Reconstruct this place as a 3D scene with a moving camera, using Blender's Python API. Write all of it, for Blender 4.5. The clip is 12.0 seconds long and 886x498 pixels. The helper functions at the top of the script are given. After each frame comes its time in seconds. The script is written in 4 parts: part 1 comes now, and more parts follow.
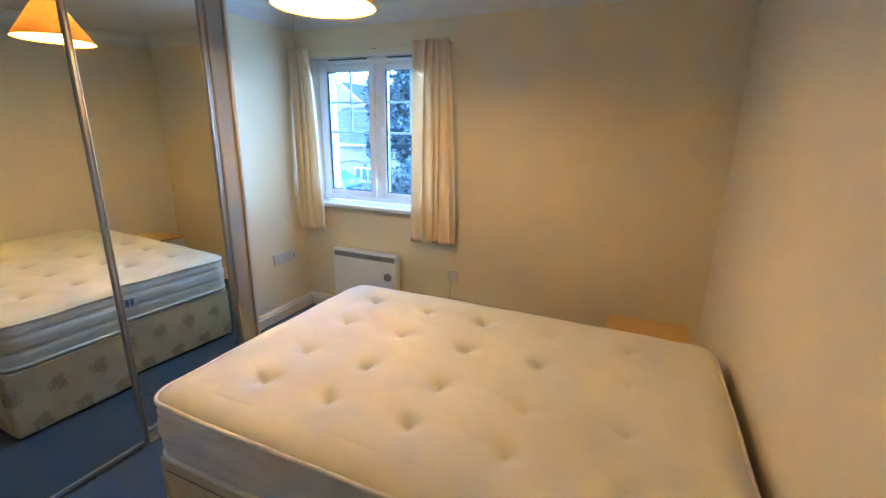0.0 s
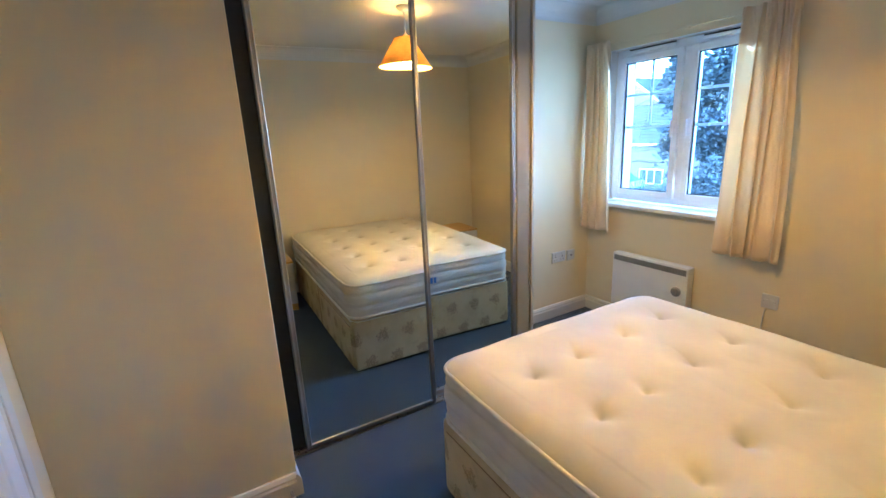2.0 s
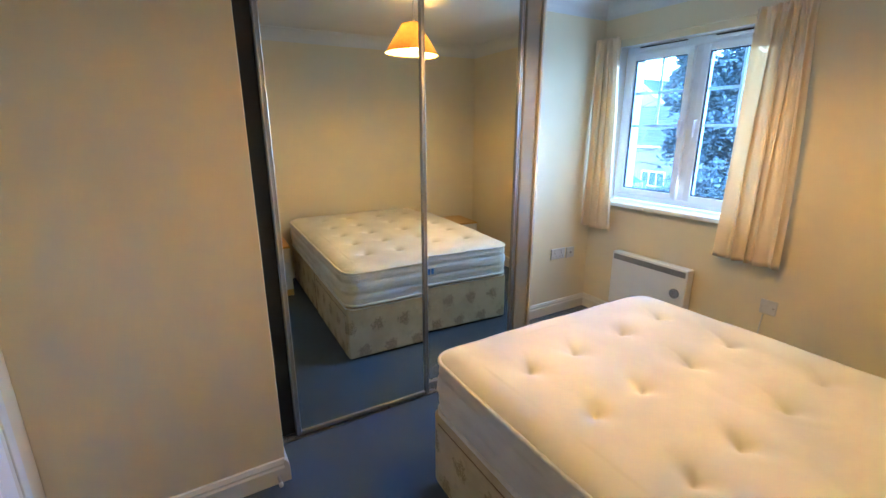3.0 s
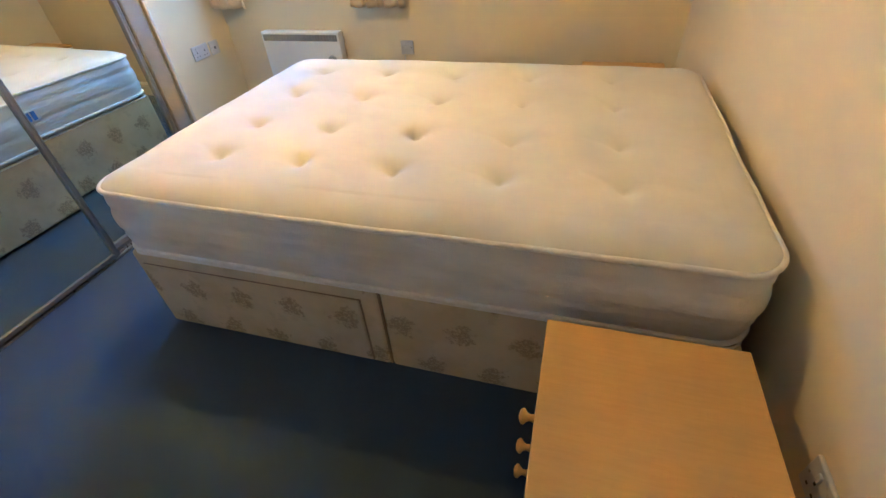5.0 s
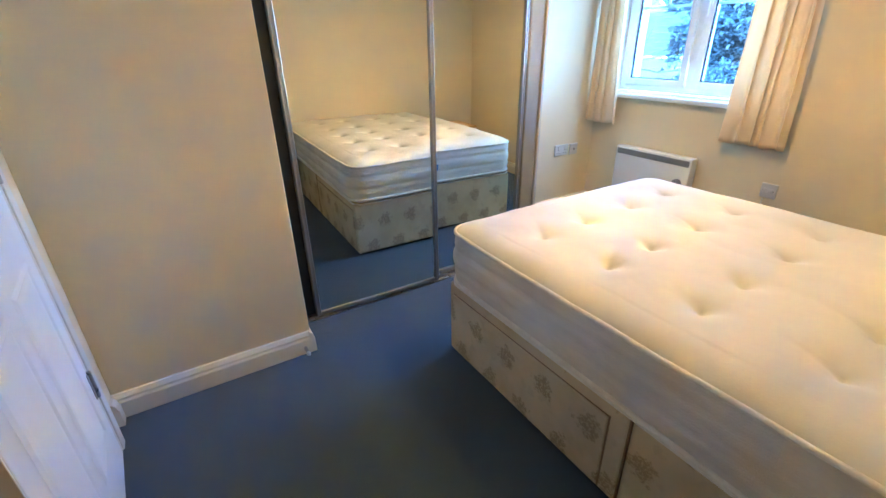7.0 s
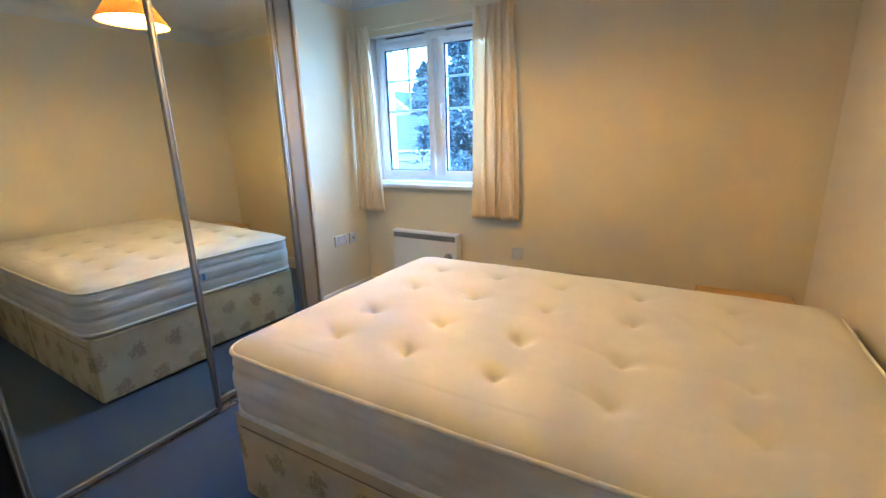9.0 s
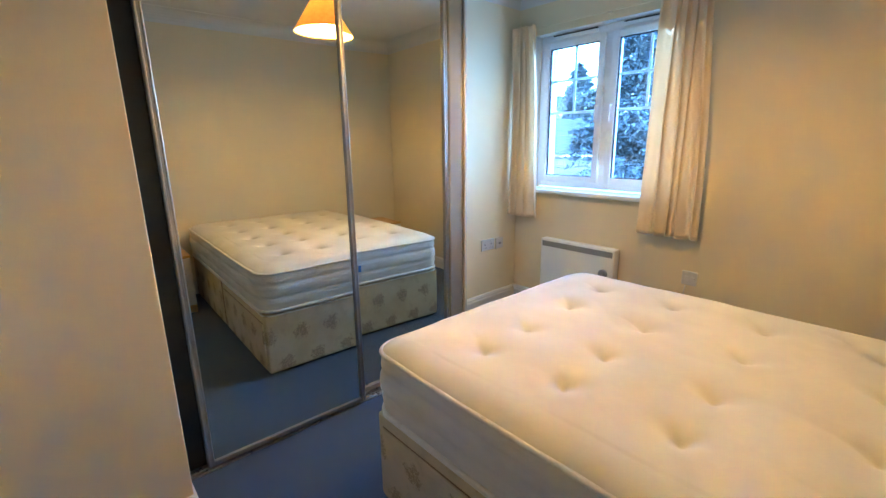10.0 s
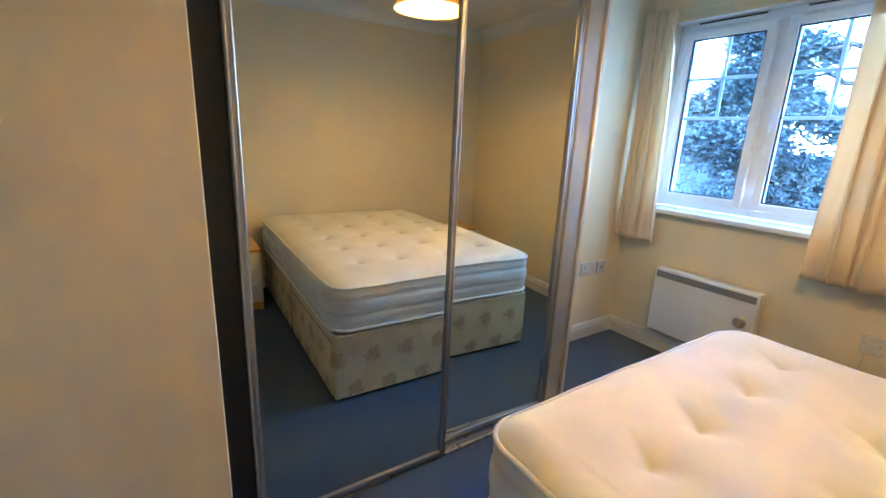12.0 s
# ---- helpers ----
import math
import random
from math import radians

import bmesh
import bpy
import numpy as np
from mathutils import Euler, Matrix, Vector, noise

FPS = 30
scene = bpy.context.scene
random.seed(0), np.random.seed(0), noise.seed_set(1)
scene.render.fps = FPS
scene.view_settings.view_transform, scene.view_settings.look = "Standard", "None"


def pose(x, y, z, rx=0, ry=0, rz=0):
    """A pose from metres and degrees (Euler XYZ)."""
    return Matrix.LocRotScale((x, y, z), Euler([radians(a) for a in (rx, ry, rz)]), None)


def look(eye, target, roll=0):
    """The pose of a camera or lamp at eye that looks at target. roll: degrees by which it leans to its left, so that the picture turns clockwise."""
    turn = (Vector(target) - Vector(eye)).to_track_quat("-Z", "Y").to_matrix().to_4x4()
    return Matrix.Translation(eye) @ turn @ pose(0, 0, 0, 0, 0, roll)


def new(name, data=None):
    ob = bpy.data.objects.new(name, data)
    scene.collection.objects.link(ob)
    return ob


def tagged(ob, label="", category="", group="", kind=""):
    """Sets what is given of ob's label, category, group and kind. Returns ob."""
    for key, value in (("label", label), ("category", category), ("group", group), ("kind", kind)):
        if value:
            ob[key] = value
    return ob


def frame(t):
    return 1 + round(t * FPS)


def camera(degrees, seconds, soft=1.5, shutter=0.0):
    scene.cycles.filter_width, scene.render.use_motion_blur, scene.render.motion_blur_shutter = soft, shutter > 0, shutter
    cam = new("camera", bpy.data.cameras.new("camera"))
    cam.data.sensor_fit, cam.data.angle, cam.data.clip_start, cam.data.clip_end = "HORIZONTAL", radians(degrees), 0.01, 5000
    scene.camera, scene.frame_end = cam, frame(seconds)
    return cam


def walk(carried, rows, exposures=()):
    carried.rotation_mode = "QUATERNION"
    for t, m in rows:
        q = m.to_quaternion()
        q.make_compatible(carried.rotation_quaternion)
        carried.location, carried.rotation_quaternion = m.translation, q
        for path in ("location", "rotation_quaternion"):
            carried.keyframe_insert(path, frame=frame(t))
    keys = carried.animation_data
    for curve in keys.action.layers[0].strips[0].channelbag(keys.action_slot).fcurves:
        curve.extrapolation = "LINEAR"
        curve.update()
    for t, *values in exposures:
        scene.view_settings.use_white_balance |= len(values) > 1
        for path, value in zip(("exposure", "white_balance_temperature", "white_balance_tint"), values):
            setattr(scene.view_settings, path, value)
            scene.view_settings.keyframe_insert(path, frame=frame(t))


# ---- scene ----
cam = camera(90.7, 12.0)
SKY, BULB = 0.115, 15.0
LIGHT = [(0, 5.33, 4860, 11), (1, 5.39, 4860, 11), (2.5, 5.54, 4850, 11), (4.5, 5.65, 4670, 10), (5.0, 5.81, 4470, 10), (5.5, 6.16, 4250, 10), (6.0, 6.14, 4160, 10), (6.5, 6.1, 4250, 10), (7.0, 5.93, 4430, 10), (7.5, 5.67, 4610, 11), (9.5, 5.57, 4740, 11), (10.5, 5.49, 4800, 11), (12, 5.47, 4880, 11)]
PATH = [
    (0, (-0.468, -2.862, 1.521), (-1.248, -1.099, 0.987), 0.9),
    (0.5, (-0.496, -2.854, 1.503), (-1.501, -1.209, 0.972), 0.1),
    (1, (-0.524, -2.851, 1.493), (-1.793, -1.396, 0.971), -1.2),
    (1.5, (-0.551, -2.838, 1.484), (-2.077, -1.651, 0.971), -2.7),
    (2, (-0.562, -2.828, 1.488), (-2.232, -1.849, 0.982), -2.7),
    (2.5, (-0.567, -2.823, 1.483), (-2.279, -1.917, 0.982), -1.0),
    (2.7, (-0.574, -2.818, 1.476), (-2.287, -1.915, 0.976), -0.5),
    (4.3, (-0.609, -2.832, 1.351), (-1.454, -1.299, 0.384), -1.1),
    (4.5, (-0.588, -2.832, 1.309), (-1.349, -1.321, 0.242), -2.3),
    (5, (-0.551, -2.859, 1.241), (-1.044, -1.392, -0.026), -4.4),
    (5.5, (-0.541, -2.892, 1.215), (-0.977, -1.469, -0.122), -2.0),
    (6, (-0.573, -2.925, 1.232), (-1.342, -1.673, -0.125), 2.3),
    (6.5, (-0.557, -2.942, 1.237), (-1.805, -1.994, -0.006), 3.2),
    (7, (-0.552, -2.946, 1.288), (-2.092, -2.0, 0.432), -1.0),
    (7.5, (-0.558, -2.936, 1.306), (-2.154, -1.89, 0.707), -3.0),
    (9.3, (-0.617, -2.856, 1.284), (-1.541, -1.157, 0.774), -1.3),
    (9.5, (-0.646, -2.87, 1.28), (-1.675, -1.229, 0.78), -1.9),
    (10, (-0.748, -2.797, 1.285), (-2.2, -1.507, 0.808), -0.8),
    (10.5, (-0.968, -2.716, 1.282), (-2.499, -1.519, 0.812), -0.2),
    (11, (-1.095, -2.634, 1.294), (-2.608, -1.415, 0.821), -0.5),
    (11.5, (-1.107, -2.641, 1.303), (-2.674, -1.497, 0.821), 1.3),
    (12, (-1.219, -2.697, 1.311), (-2.825, -1.615, 0.81), 2.5),
]
walk(cam, [(t, look(eye, target, roll)) for t, eye, target, roll in PATH], exposures=LIGHT)

# ---- world, sky and exposure ----
world = bpy.data.worlds.new("sky")
scene.world = world
world.use_nodes = True
wn = world.node_tree
sky = wn.nodes.new("ShaderNodeTexSky")
sky.sky_type = "NISHITA"
sky.sun_disc = False
sky.sun_elevation = radians(24)
sky.sun_rotation = radians(200)
sky.air_density, sky.dust_density, sky.ozone_density = 1.0, 0.4, 6.0
wn.nodes["Background"].inputs["Strength"].default_value = SKY
wn.links.new(sky.outputs["Color"], wn.nodes["Background"].inputs["Color"])

sun_data = bpy.data.lights.new("overcast_sun", "SUN")
sun_data.energy, sun_data.angle, sun_data.color = 0.06, radians(25), (0.86, 0.93, 1.0)
sun = new("overcast_sun", sun_data)
sun.matrix_world = look((0, -30, 40), (-9, 14, 0))

# the sky's light through the window's opening
day_data = bpy.data.lights.new("window_daylight", "AREA")
day_data.shape, day_data.size, day_data.size_y = "RECTANGLE", 0.96, 0.85
day_data.energy, day_data.color = 0.33, (0.53, 0.76, 1.0)
daylight = new("window_daylight", day_data)
daylight.matrix_world = look((-2.315, 0.0, 1.46), (-2.315, -1.0, 1.26))

LAMP = (-1.60, -1.415)


# ---- materials ----
class Mat:
    """A node material with short calls for its nodes."""

    def __init__(self, name, color=(0.8, 0.8, 0.8), rough=0.6, metal=0.0, spec=0.5):
        self.m = bpy.data.materials.new(name)
        self.m.use_nodes = True
        self.t = self.m.node_tree
        self.b = self.t.nodes["Principled BSDF"]
        self.set("Base Color", (*color, 1))
        self.set("Roughness", rough)
        self.set("Metallic", metal)
        self.set("Specular IOR Level", spec)
        self.where = self.node("ShaderNodeTexCoord").outputs["Object"]

    def node(self, kind, **values):
        n = self.t.nodes.new(kind)
        for k, v in values.items():
            n.inputs[k.replace("_", " ")].default_value = v
        return n

    def set(self, key, value):
        self.b.inputs[key].default_value = value

    def link(self, a, b):
        self.t.links.new(a, b)

    def noise(self, scale, detail=3.0, rough=0.55, stretch=(1, 1, 1)):
        mp = self.node("ShaderNodeMapping")
        mp.inputs["Scale"].default_value = stretch
        self.link(self.where, mp.inputs["Vector"])
        n = self.node("ShaderNodeTexNoise", Scale=scale, Detail=detail, Roughness=rough)
        self.link(mp.outputs["Vector"], n.inputs["Vector"])
        return n.outputs["Fac"]

    def math(self, op, a, b=None, c=None):
        n = self.node("ShaderNodeMath")
        n.operation = op
        for i, v in enumerate((a, b, c)):
            if v is None:
                continue
            if isinstance(v, (int, float)):
                n.inputs[i].default_value = v
            else:
                self.link(v, n.inputs[i])
        return n.outputs[0]

    def span(self, v, a, b, lo=0.0, hi=1.0):
        n = self.node("ShaderNodeMapRange")
        n.interpolation_type = "SMOOTHSTEP"
        self.link(v, n.inputs["Value"])
        for k, x in (("From Min", a), ("From Max", b), ("To Min", lo), ("To Max", hi)):
            n.inputs[k].default_value = x
        return n.outputs["Result"]

    def mix(self, fac, a, b):
        n = self.node("ShaderNodeMix")
        n.data_type = "RGBA"
        for key, v in (("Factor", fac), ("A", a), ("B", b)):
            sock = [i for i in n.inputs if i.name == key and (i.type == "RGBA" or key == "Factor")][0]
            if isinstance(v, tuple):
                sock.default_value = (*v, 1)
            elif isinstance(v, (int, float)):
                sock.default_value = v
            else:
                self.link(v, sock)
        return [o for o in n.outputs if o.type == "RGBA"][0]

    def color(self, out):
        self.link(out, self.b.inputs["Base Color"])
        return self

    def bump(self, height, strength=0.3, dist=0.002):
        n = self.node("ShaderNodeBump", Strength=strength, Distance=dist)
        self.link(height, n.inputs["Height"])
        self.link(n.outputs["Normal"], self.b.inputs["Normal"])
        return self

    def rough(self, out):
        self.link(out, self.b.inputs["Roughness"])
        return self


def painted(name, a, b, rough=0.6, scale=2.2, grain=220, depth=0.0006, strength=0.35):
    """Paint with slow patches of two tones and a fine roller grain."""
    m = Mat(name, a, rough)
    m.color(m.mix(m.span(m.noise(scale, 4), 0.35, 0.68), a, b))
    m.bump(m.noise(grain, 2), strength, depth)
    m.rough(m.span(m.noise(9, 3), 0.3, 0.7, rough - 0.08, rough + 0.08))
    return m.m


wall_paint = painted("magnolia_wall_paint", (0.745, 0.645, 0.43), (0.73, 0.63, 0.415), 0.75, 1.3, 160, 0.0008, 0.3)
ceiling_paint = painted("white_ceiling_paint", (0.70, 0.69, 0.66), (0.67, 0.66, 0.63), 0.8, 1.7, 120, 0.001, 0.4)
trim_paint = painted("white_gloss_trim_paint", (0.70, 0.66, 0.57), (0.67, 0.63, 0.54), 0.42, 3.5, 300, 0.0001, 0.15)
door_paint = painted("white_satin_door_paint", (0.80, 0.80, 0.79), (0.77, 0.77, 0.76), 0.36, 3.0, 300, 0.0001, 0.1)
upvc = painted("white_upvc", (0.82, 0.86, 0.92), (0.80, 0.84, 0.90), 0.33, 4.0, 200, 0.0001, 0.05)
sill_paint = painted("white_sill_gloss", (0.80, 0.80, 0.79), (0.76, 0.76, 0.75), 0.36, 5.0, 250, 0.0001, 0.1)
heater_enamel = painted("white_heater_enamel", (0.80, 0.79, 0.76), (0.77, 0.76, 0.73), 0.38, 4.0, 300, 0.0001, 0.1)
white_plastic = painted("white_plastic", (0.60, 0.59, 0.57), (0.57, 0.56, 0.54), 0.35, 20.0, 90, 0.0002, 0.1)
post_laminate = painted("taupe_wardrobe_post", (0.29, 0.255, 0.18), (0.265, 0.235, 0.165), 0.55, 4.0, 300, 0.0001, 0.1)
post_edge = painted("cream_wardrobe_edging", (0.58, 0.52, 0.41), (0.54, 0.48, 0.37), 0.5, 6.0, 70, 0.0003, 0.15)
near_black = painted("near_black_finish", (0.012, 0.011, 0.010), (0.022, 0.019, 0.016), 0.42, 5.0, 80, 0.0003, 0.15)
dark_slot = painted("grey_heater_grille", (0.25, 0.25, 0.25), (0.21, 0.21, 0.21), 0.5, 12.0, 80, 0.0003, 0.15)
knob_grey = painted("grey_dial_plastic", (0.28, 0.28, 0.29), (0.24, 0.24, 0.25), 0.4, 12.0, 80, 0.0003, 0.15)
drawer_white = painted("off_white_drawer_foil", (0.66, 0.61, 0.51), (0.62, 0.57, 0.47), 0.45, 6.0, 200, 0.0001, 0.1)
rubber = painted("black_rubber", (0.02, 0.02, 0.02), (0.03, 0.03, 0.03), 0.7, 12.0, 80, 0.0003, 0.15)
# brown with the shade of door lining and divan gaps put into it
shade_brown = painted("brown_for_shade", (0.24, 0.15, 0.075), (0.19, 0.12, 0.058), 0.5, 6.0, 50, 0.0004, 0.2)
cream_edge = painted("cream_door_edge", (0.62, 0.52, 0.38), (0.56, 0.46, 0.33), 0.5, 9.0, 60, 0.0004, 0.2)

chrome = Mat("brushed_aluminium", (0.40, 0.385, 0.37), 0.36, 0.95)
chrome.rough(chrome.span(chrome.noise(6, 3), 0.3, 0.7, 0.34, 0.42))
chrome = chrome.m
steel = Mat("hinge_steel", (0.45, 0.42, 0.37), 0.32, 1.0)
steel.rough(steel.span(steel.noise(60), 0.3, 0.7, 0.25, 0.45))
steel = steel.m
mirror_m = Mat("mirror_silver", (0.83, 0.865, 0.79), 0.008, 1.0)
mirror_m.rough(mirror_m.span(mirror_m.noise(3, 4), 0.55, 0.8, 0.004, 0.02))
mirror_m = mirror_m.m


def make_carpet():
    m = Mat("blue_carpet", (0.05, 0.1, 0.22), 0.95, 0, 0.15)
    fine, mid, slow = m.noise(420, 2), m.noise(38, 3), m.noise(2.6, 4)
    tone = m.mix(m.span(fine, 0.3, 0.7), (0.030, 0.049, 0.082), (0.051, 0.081, 0.121))
    tone = m.mix(m.span(mid, 0.4, 0.75, 0, 0.35), tone, (0.032, 0.052, 0.085))
    m.color(m.mix(m.span(slow, 0.4, 0.7, 0, 0.3), tone, (0.054, 0.083, 0.116)))
    m.bump(m.math("ADD", fine, m.math("MULTIPLY", mid, 0.6)), 0.8, 0.006)
    m.set("Sheen Weight", 0.25)
    m.set("Sheen Roughness", 0.5)
    return m.m


def make_ticking():
    """Off-white quilted mattress cloth."""
    m = Mat("off_white_mattress_cloth", (0.8, 0.75, 0.66), 0.85, 0, 0.2)
    weave, slow = m.noise(260, 2), m.noise(4.5, 4)
    m.color(m.mix(m.span(slow, 0.35, 0.7), (0.74, 0.70, 0.575), (0.70, 0.655, 0.525)))
    m.bump(m.math("ADD", m.math("MULTIPLY", weave, 0.4), m.noise(22, 3)), 0.22, 0.003)
    return m.m


def make_border():
    """Mattress side: quilted in long horizontal waves."""
    m = Mat("quilted_mattress_border", (0.68, 0.64, 0.56), 0.8, 0, 0.25)
    slow = m.noise(5, 4, 0.55, (1, 1, 2.5))
    m.color(m.mix(m.span(slow, 0.35, 0.7), (0.70, 0.66, 0.59), (0.60, 0.565, 0.50)))
    m.bump(m.math("ADD", m.noise(300, 2), m.math("MULTIPLY", m.noise(16, 4, 0.6, (1, 1, 4)), 2.0)), 0.45, 0.005)
    return m.m


def make_damask():
    """Cream divan cloth with a printed sprig in staggered rows."""
    m = Mat("sprigged_divan_cloth", (0.6, 0.53, 0.4), 0.75, 0, 0.3)
    sep = m.node("ShaderNodeSeparateXYZ")
    m.link(m.where, sep.inputs["Vector"])
    u, v = m.math("ADD", sep.outputs["X"], sep.outputs["Y"]), sep.outputs["Z"]
    row = m.math("MULTIPLY_ADD", v, 1 / 0.17, 0.15)
    shift = m.math("MULTIPLY", m.math("FLOORED_MODULO", m.math("FLOOR", row), 2.0), 0.5)
    cu = m.math("SUBTRACT", m.math("FRACT", m.math("ADD", m.math("MULTIPLY", u, 1 / 0.19), shift)), 0.5)
    cv = m.math("SUBTRACT", m.math("FRACT", row), 0.5)
    cu, cv = m.math("MULTIPLY", cu, 0.19), m.math("MULTIPLY", cv, 0.17)
    ang = m.math("ARCTAN2", cv, cu)
    r = m.math("SQRT", m.math("ADD", m.math("MULTIPLY", cu, cu), m.math("MULTIPLY", cv, cv)))
    petal = m.math("MULTIPLY", m.math("ABSOLUTE", m.math("SINE", m.math("MULTIPLY", ang, 1.5))), 0.012)
    r = m.math("ADD", m.math("SUBTRACT", r, petal), m.math("MULTIPLY", m.math("SUBTRACT", m.noise(46, 3), 0.5), 0.10))
    mask = m.span(r, 0.022, 0.042, 1.0, 0.0)
    mask = m.math("MULTIPLY", mask, m.span(m.noise(120, 2), 0.36, 0.56, 0.25, 1.0))
    vine = m.math("MULTIPLY", m.span(m.noise(14, 3), 0.56, 0.66), 0.28)
    base = m.mix(m.span(m.noise(6, 3), 0.35, 0.7), (0.58, 0.475, 0.29), (0.50, 0.40, 0.23))
    base = m.mix(vine, base, (0.38, 0.31, 0.20))
    m.color(m.mix(m.math("MULTIPLY", mask, 0.75), base, (0.25, 0.185, 0.105)))
    m.bump(m.math("ADD", m.noise(300, 2), mask), 0.3, 0.002)
    return m.m


def make_beech():
    m = Mat("beech_laminate", (0.5, 0.3, 0.1), 0.42, 0, 0.4)
    grain = m.noise(14, 5, 0.6, (1, 9, 9))
    fleck = m.noise(120, 2, 0.5, (1, 7, 7))
    tone = m.mix(m.span(grain, 0.35, 0.68), (0.60, 0.355, 0.085), (0.57, 0.335, 0.075))
    m.color(m.mix(m.span(fleck, 0.58, 0.76, 0, 0.15), tone, (0.54, 0.32, 0.075)))
    m.bump(fleck, 0.15, 0.0005)
    return m.m


def make_curtain():
    """Cream curtain cloth that lets some daylight through."""
    m = Mat("cream_curtain_cloth", (0.75, 0.64, 0.46), 0.9, 0, 0.15)
    weave = m.noise(330, 2)
    tone = m.mix(m.span(m.noise(5, 3), 0.35, 0.7), (0.93, 0.80, 0.59), (0.91, 0.77, 0.55))
    m.color(tone)
    m.bump(weave, 0.25, 0.001)
    tr = m.node("ShaderNodeBsdfTranslucent")
    m.link(tone, tr.inputs["Color"])
    mx = m.node("ShaderNodeMixShader")
    mx.inputs[0].default_value = 0.30
    m.link(m.b.outputs[0], mx.inputs[1])
    m.link(tr.outputs[0], mx.inputs[2])
    m.link(mx.outputs[0], m.t.nodes["Material Output"].inputs["Surface"])
    return m.m


def make_shade():
    """Orange card shade, white-lined, lit through by its bulb."""
    m = Mat("orange_shade_cloth", (0.85, 0.30, 0.03), 0.8, 0, 0.2)
    tone = m.mix(m.span(m.noise(40, 3), 0.35, 0.7), (0.93, 0.52, 0.06), (0.88, 0.46, 0.045))
    m.color(tone)
    m.bump(m.noise(320, 2), 0.2, 0.001)
    tr = m.node("ShaderNodeBsdfTranslucent")
    m.link(tone, tr.inputs["Color"])
    mx = m.node("ShaderNodeMixShader")
    mx.inputs[0].default_value = 0.17
    m.link(m.b.outputs[0], mx.inputs[1])
    m.link(tr.outputs[0], mx.inputs[2])
    m.link(mx.outputs[0], m.t.nodes["Material Output"].inputs["Surface"])
    return m.m


def make_lining():
    """White card lining that passes a little of the bulb's light."""
    m = Mat("white_shade_lining", (0.86, 0.84, 0.78), 0.8, 0, 0.2)
    tone = m.mix(m.span(m.noise(20, 3), 0.35, 0.7), (0.86, 0.84, 0.78), (0.82, 0.80, 0.74))
    m.color(tone)
    tr = m.node("ShaderNodeBsdfTranslucent")
    m.link(tone, tr.inputs["Color"])
    mx = m.node("ShaderNodeMixShader")
    mx.inputs[0].default_value = 0.12
    m.link(m.b.outputs[0], mx.inputs[1])
    m.link(tr.outputs[0], mx.inputs[2])
    m.link(mx.outputs[0], m.t.nodes["Material Output"].inputs["Surface"])
    return m.m


def make_bulb():
    m = Mat("glowing_bulb_glass", (1, 0.9, 0.75), 0.3)
    m.set("Emission Color", (1.0, 0.505, 0.09, 1))
    m.set("Emission Strength", BULB)
    return m.m


def make_glass():
    m = Mat("window_glass", (1, 1, 1), 0.0)
    clear = m.node("ShaderNodeBsdfTransparent")
    clear.inputs["Color"].default_value = (0.93, 0.96, 0.97, 1)
    gloss = m.node("ShaderNodeBsdfGlossy", Roughness=0.01)
    fres = m.node("ShaderNodeFresnel", IOR=1.45)
    mx = m.node("ShaderNodeMixShader")
    m.link(fres.outputs[0], mx.inputs[0])
    m.link(clear.outputs[0], mx.inputs[1])
    m.link(gloss.outputs[0], mx.inputs[2])
    m.link(mx.outputs[0], m.t.nodes["Material Output"].inputs["Surface"])
    return m.m


def make_foliage(name, a, b):
    m = Mat(name, a, 0.9, 0, 0.08)
    g = m.node("ShaderNodeNewGeometry")
    m.color(m.mix(m.math("MULTIPLY", g.outputs["Random Per Island"], 1.0), a, b))
    return m.m


def make_bark():
    m = Mat("dark_bark", (0.09, 0.07, 0.055), 0.9)
    n = m.noise(12, 5, 0.65, (1, 1, 0.25))
    m.color(m.mix(m.span(n, 0.3, 0.7), (0.05, 0.04, 0.032), (0.13, 0.105, 0.085)))
    m.bump(n, 0.6, 0.02)
    return m.m


carpet, ticking, border_m, damask, beech = make_carpet(), make_ticking(), make_border(), make_damask(), make_beech()
curtain_m, shade_m, bulb_m, glass_m, bark = make_curtain(), make_shade(), make_bulb(), make_glass(), make_bark()
shade_lining = make_lining()
piping_m = painted("white_piping_cord", (0.80, 0.76, 0.67), (0.72, 0.67, 0.57), 0.8, 30, 300, 0.001, 0.4)
blue_label = painted("blue_label_cloth", (0.10, 0.22, 0.50), (0.08, 0.18, 0.44), 0.7, 40, 300, 0.0003, 0.2)
conifer_green = make_foliage("conifer_needles", (0.085, 0.108, 0.110), (0.105, 0.128, 0.130))
shrub_green = make_foliage("shrub_leaves", (0.095, 0.118, 0.120), (0.118, 0.140, 0.140))
render_white = painted("white_house_render", (0.11, 0.115, 0.12), (0.095, 0.10, 0.105), 0.85, 0.5, 20, 0.004, 0.4)
render_cream = painted("cream_house_render", (0.13, 0.115, 0.09), (0.11, 0.10, 0.08), 0.85, 0.5, 20, 0.004, 0.4)
slate = painted("grey_roof_tile", (0.045, 0.046, 0.05), (0.07, 0.07, 0.075), 0.75, 1.2, 9, 0.01, 0.6)
asphalt = painted("asphalt_and_verge", (0.06, 0.065, 0.06), (0.045, 0.06, 0.04), 0.9, 0.15, 12, 0.01, 0.5)
car_blue = painted("blue_car_paint", (0.03, 0.10, 0.30), (0.03, 0.09, 0.27), 0.25, 1, 30, 0.0002, 0.05)
far_glass = Mat("dark_house_glass", (0.05, 0.07, 0.09), 0.08).m
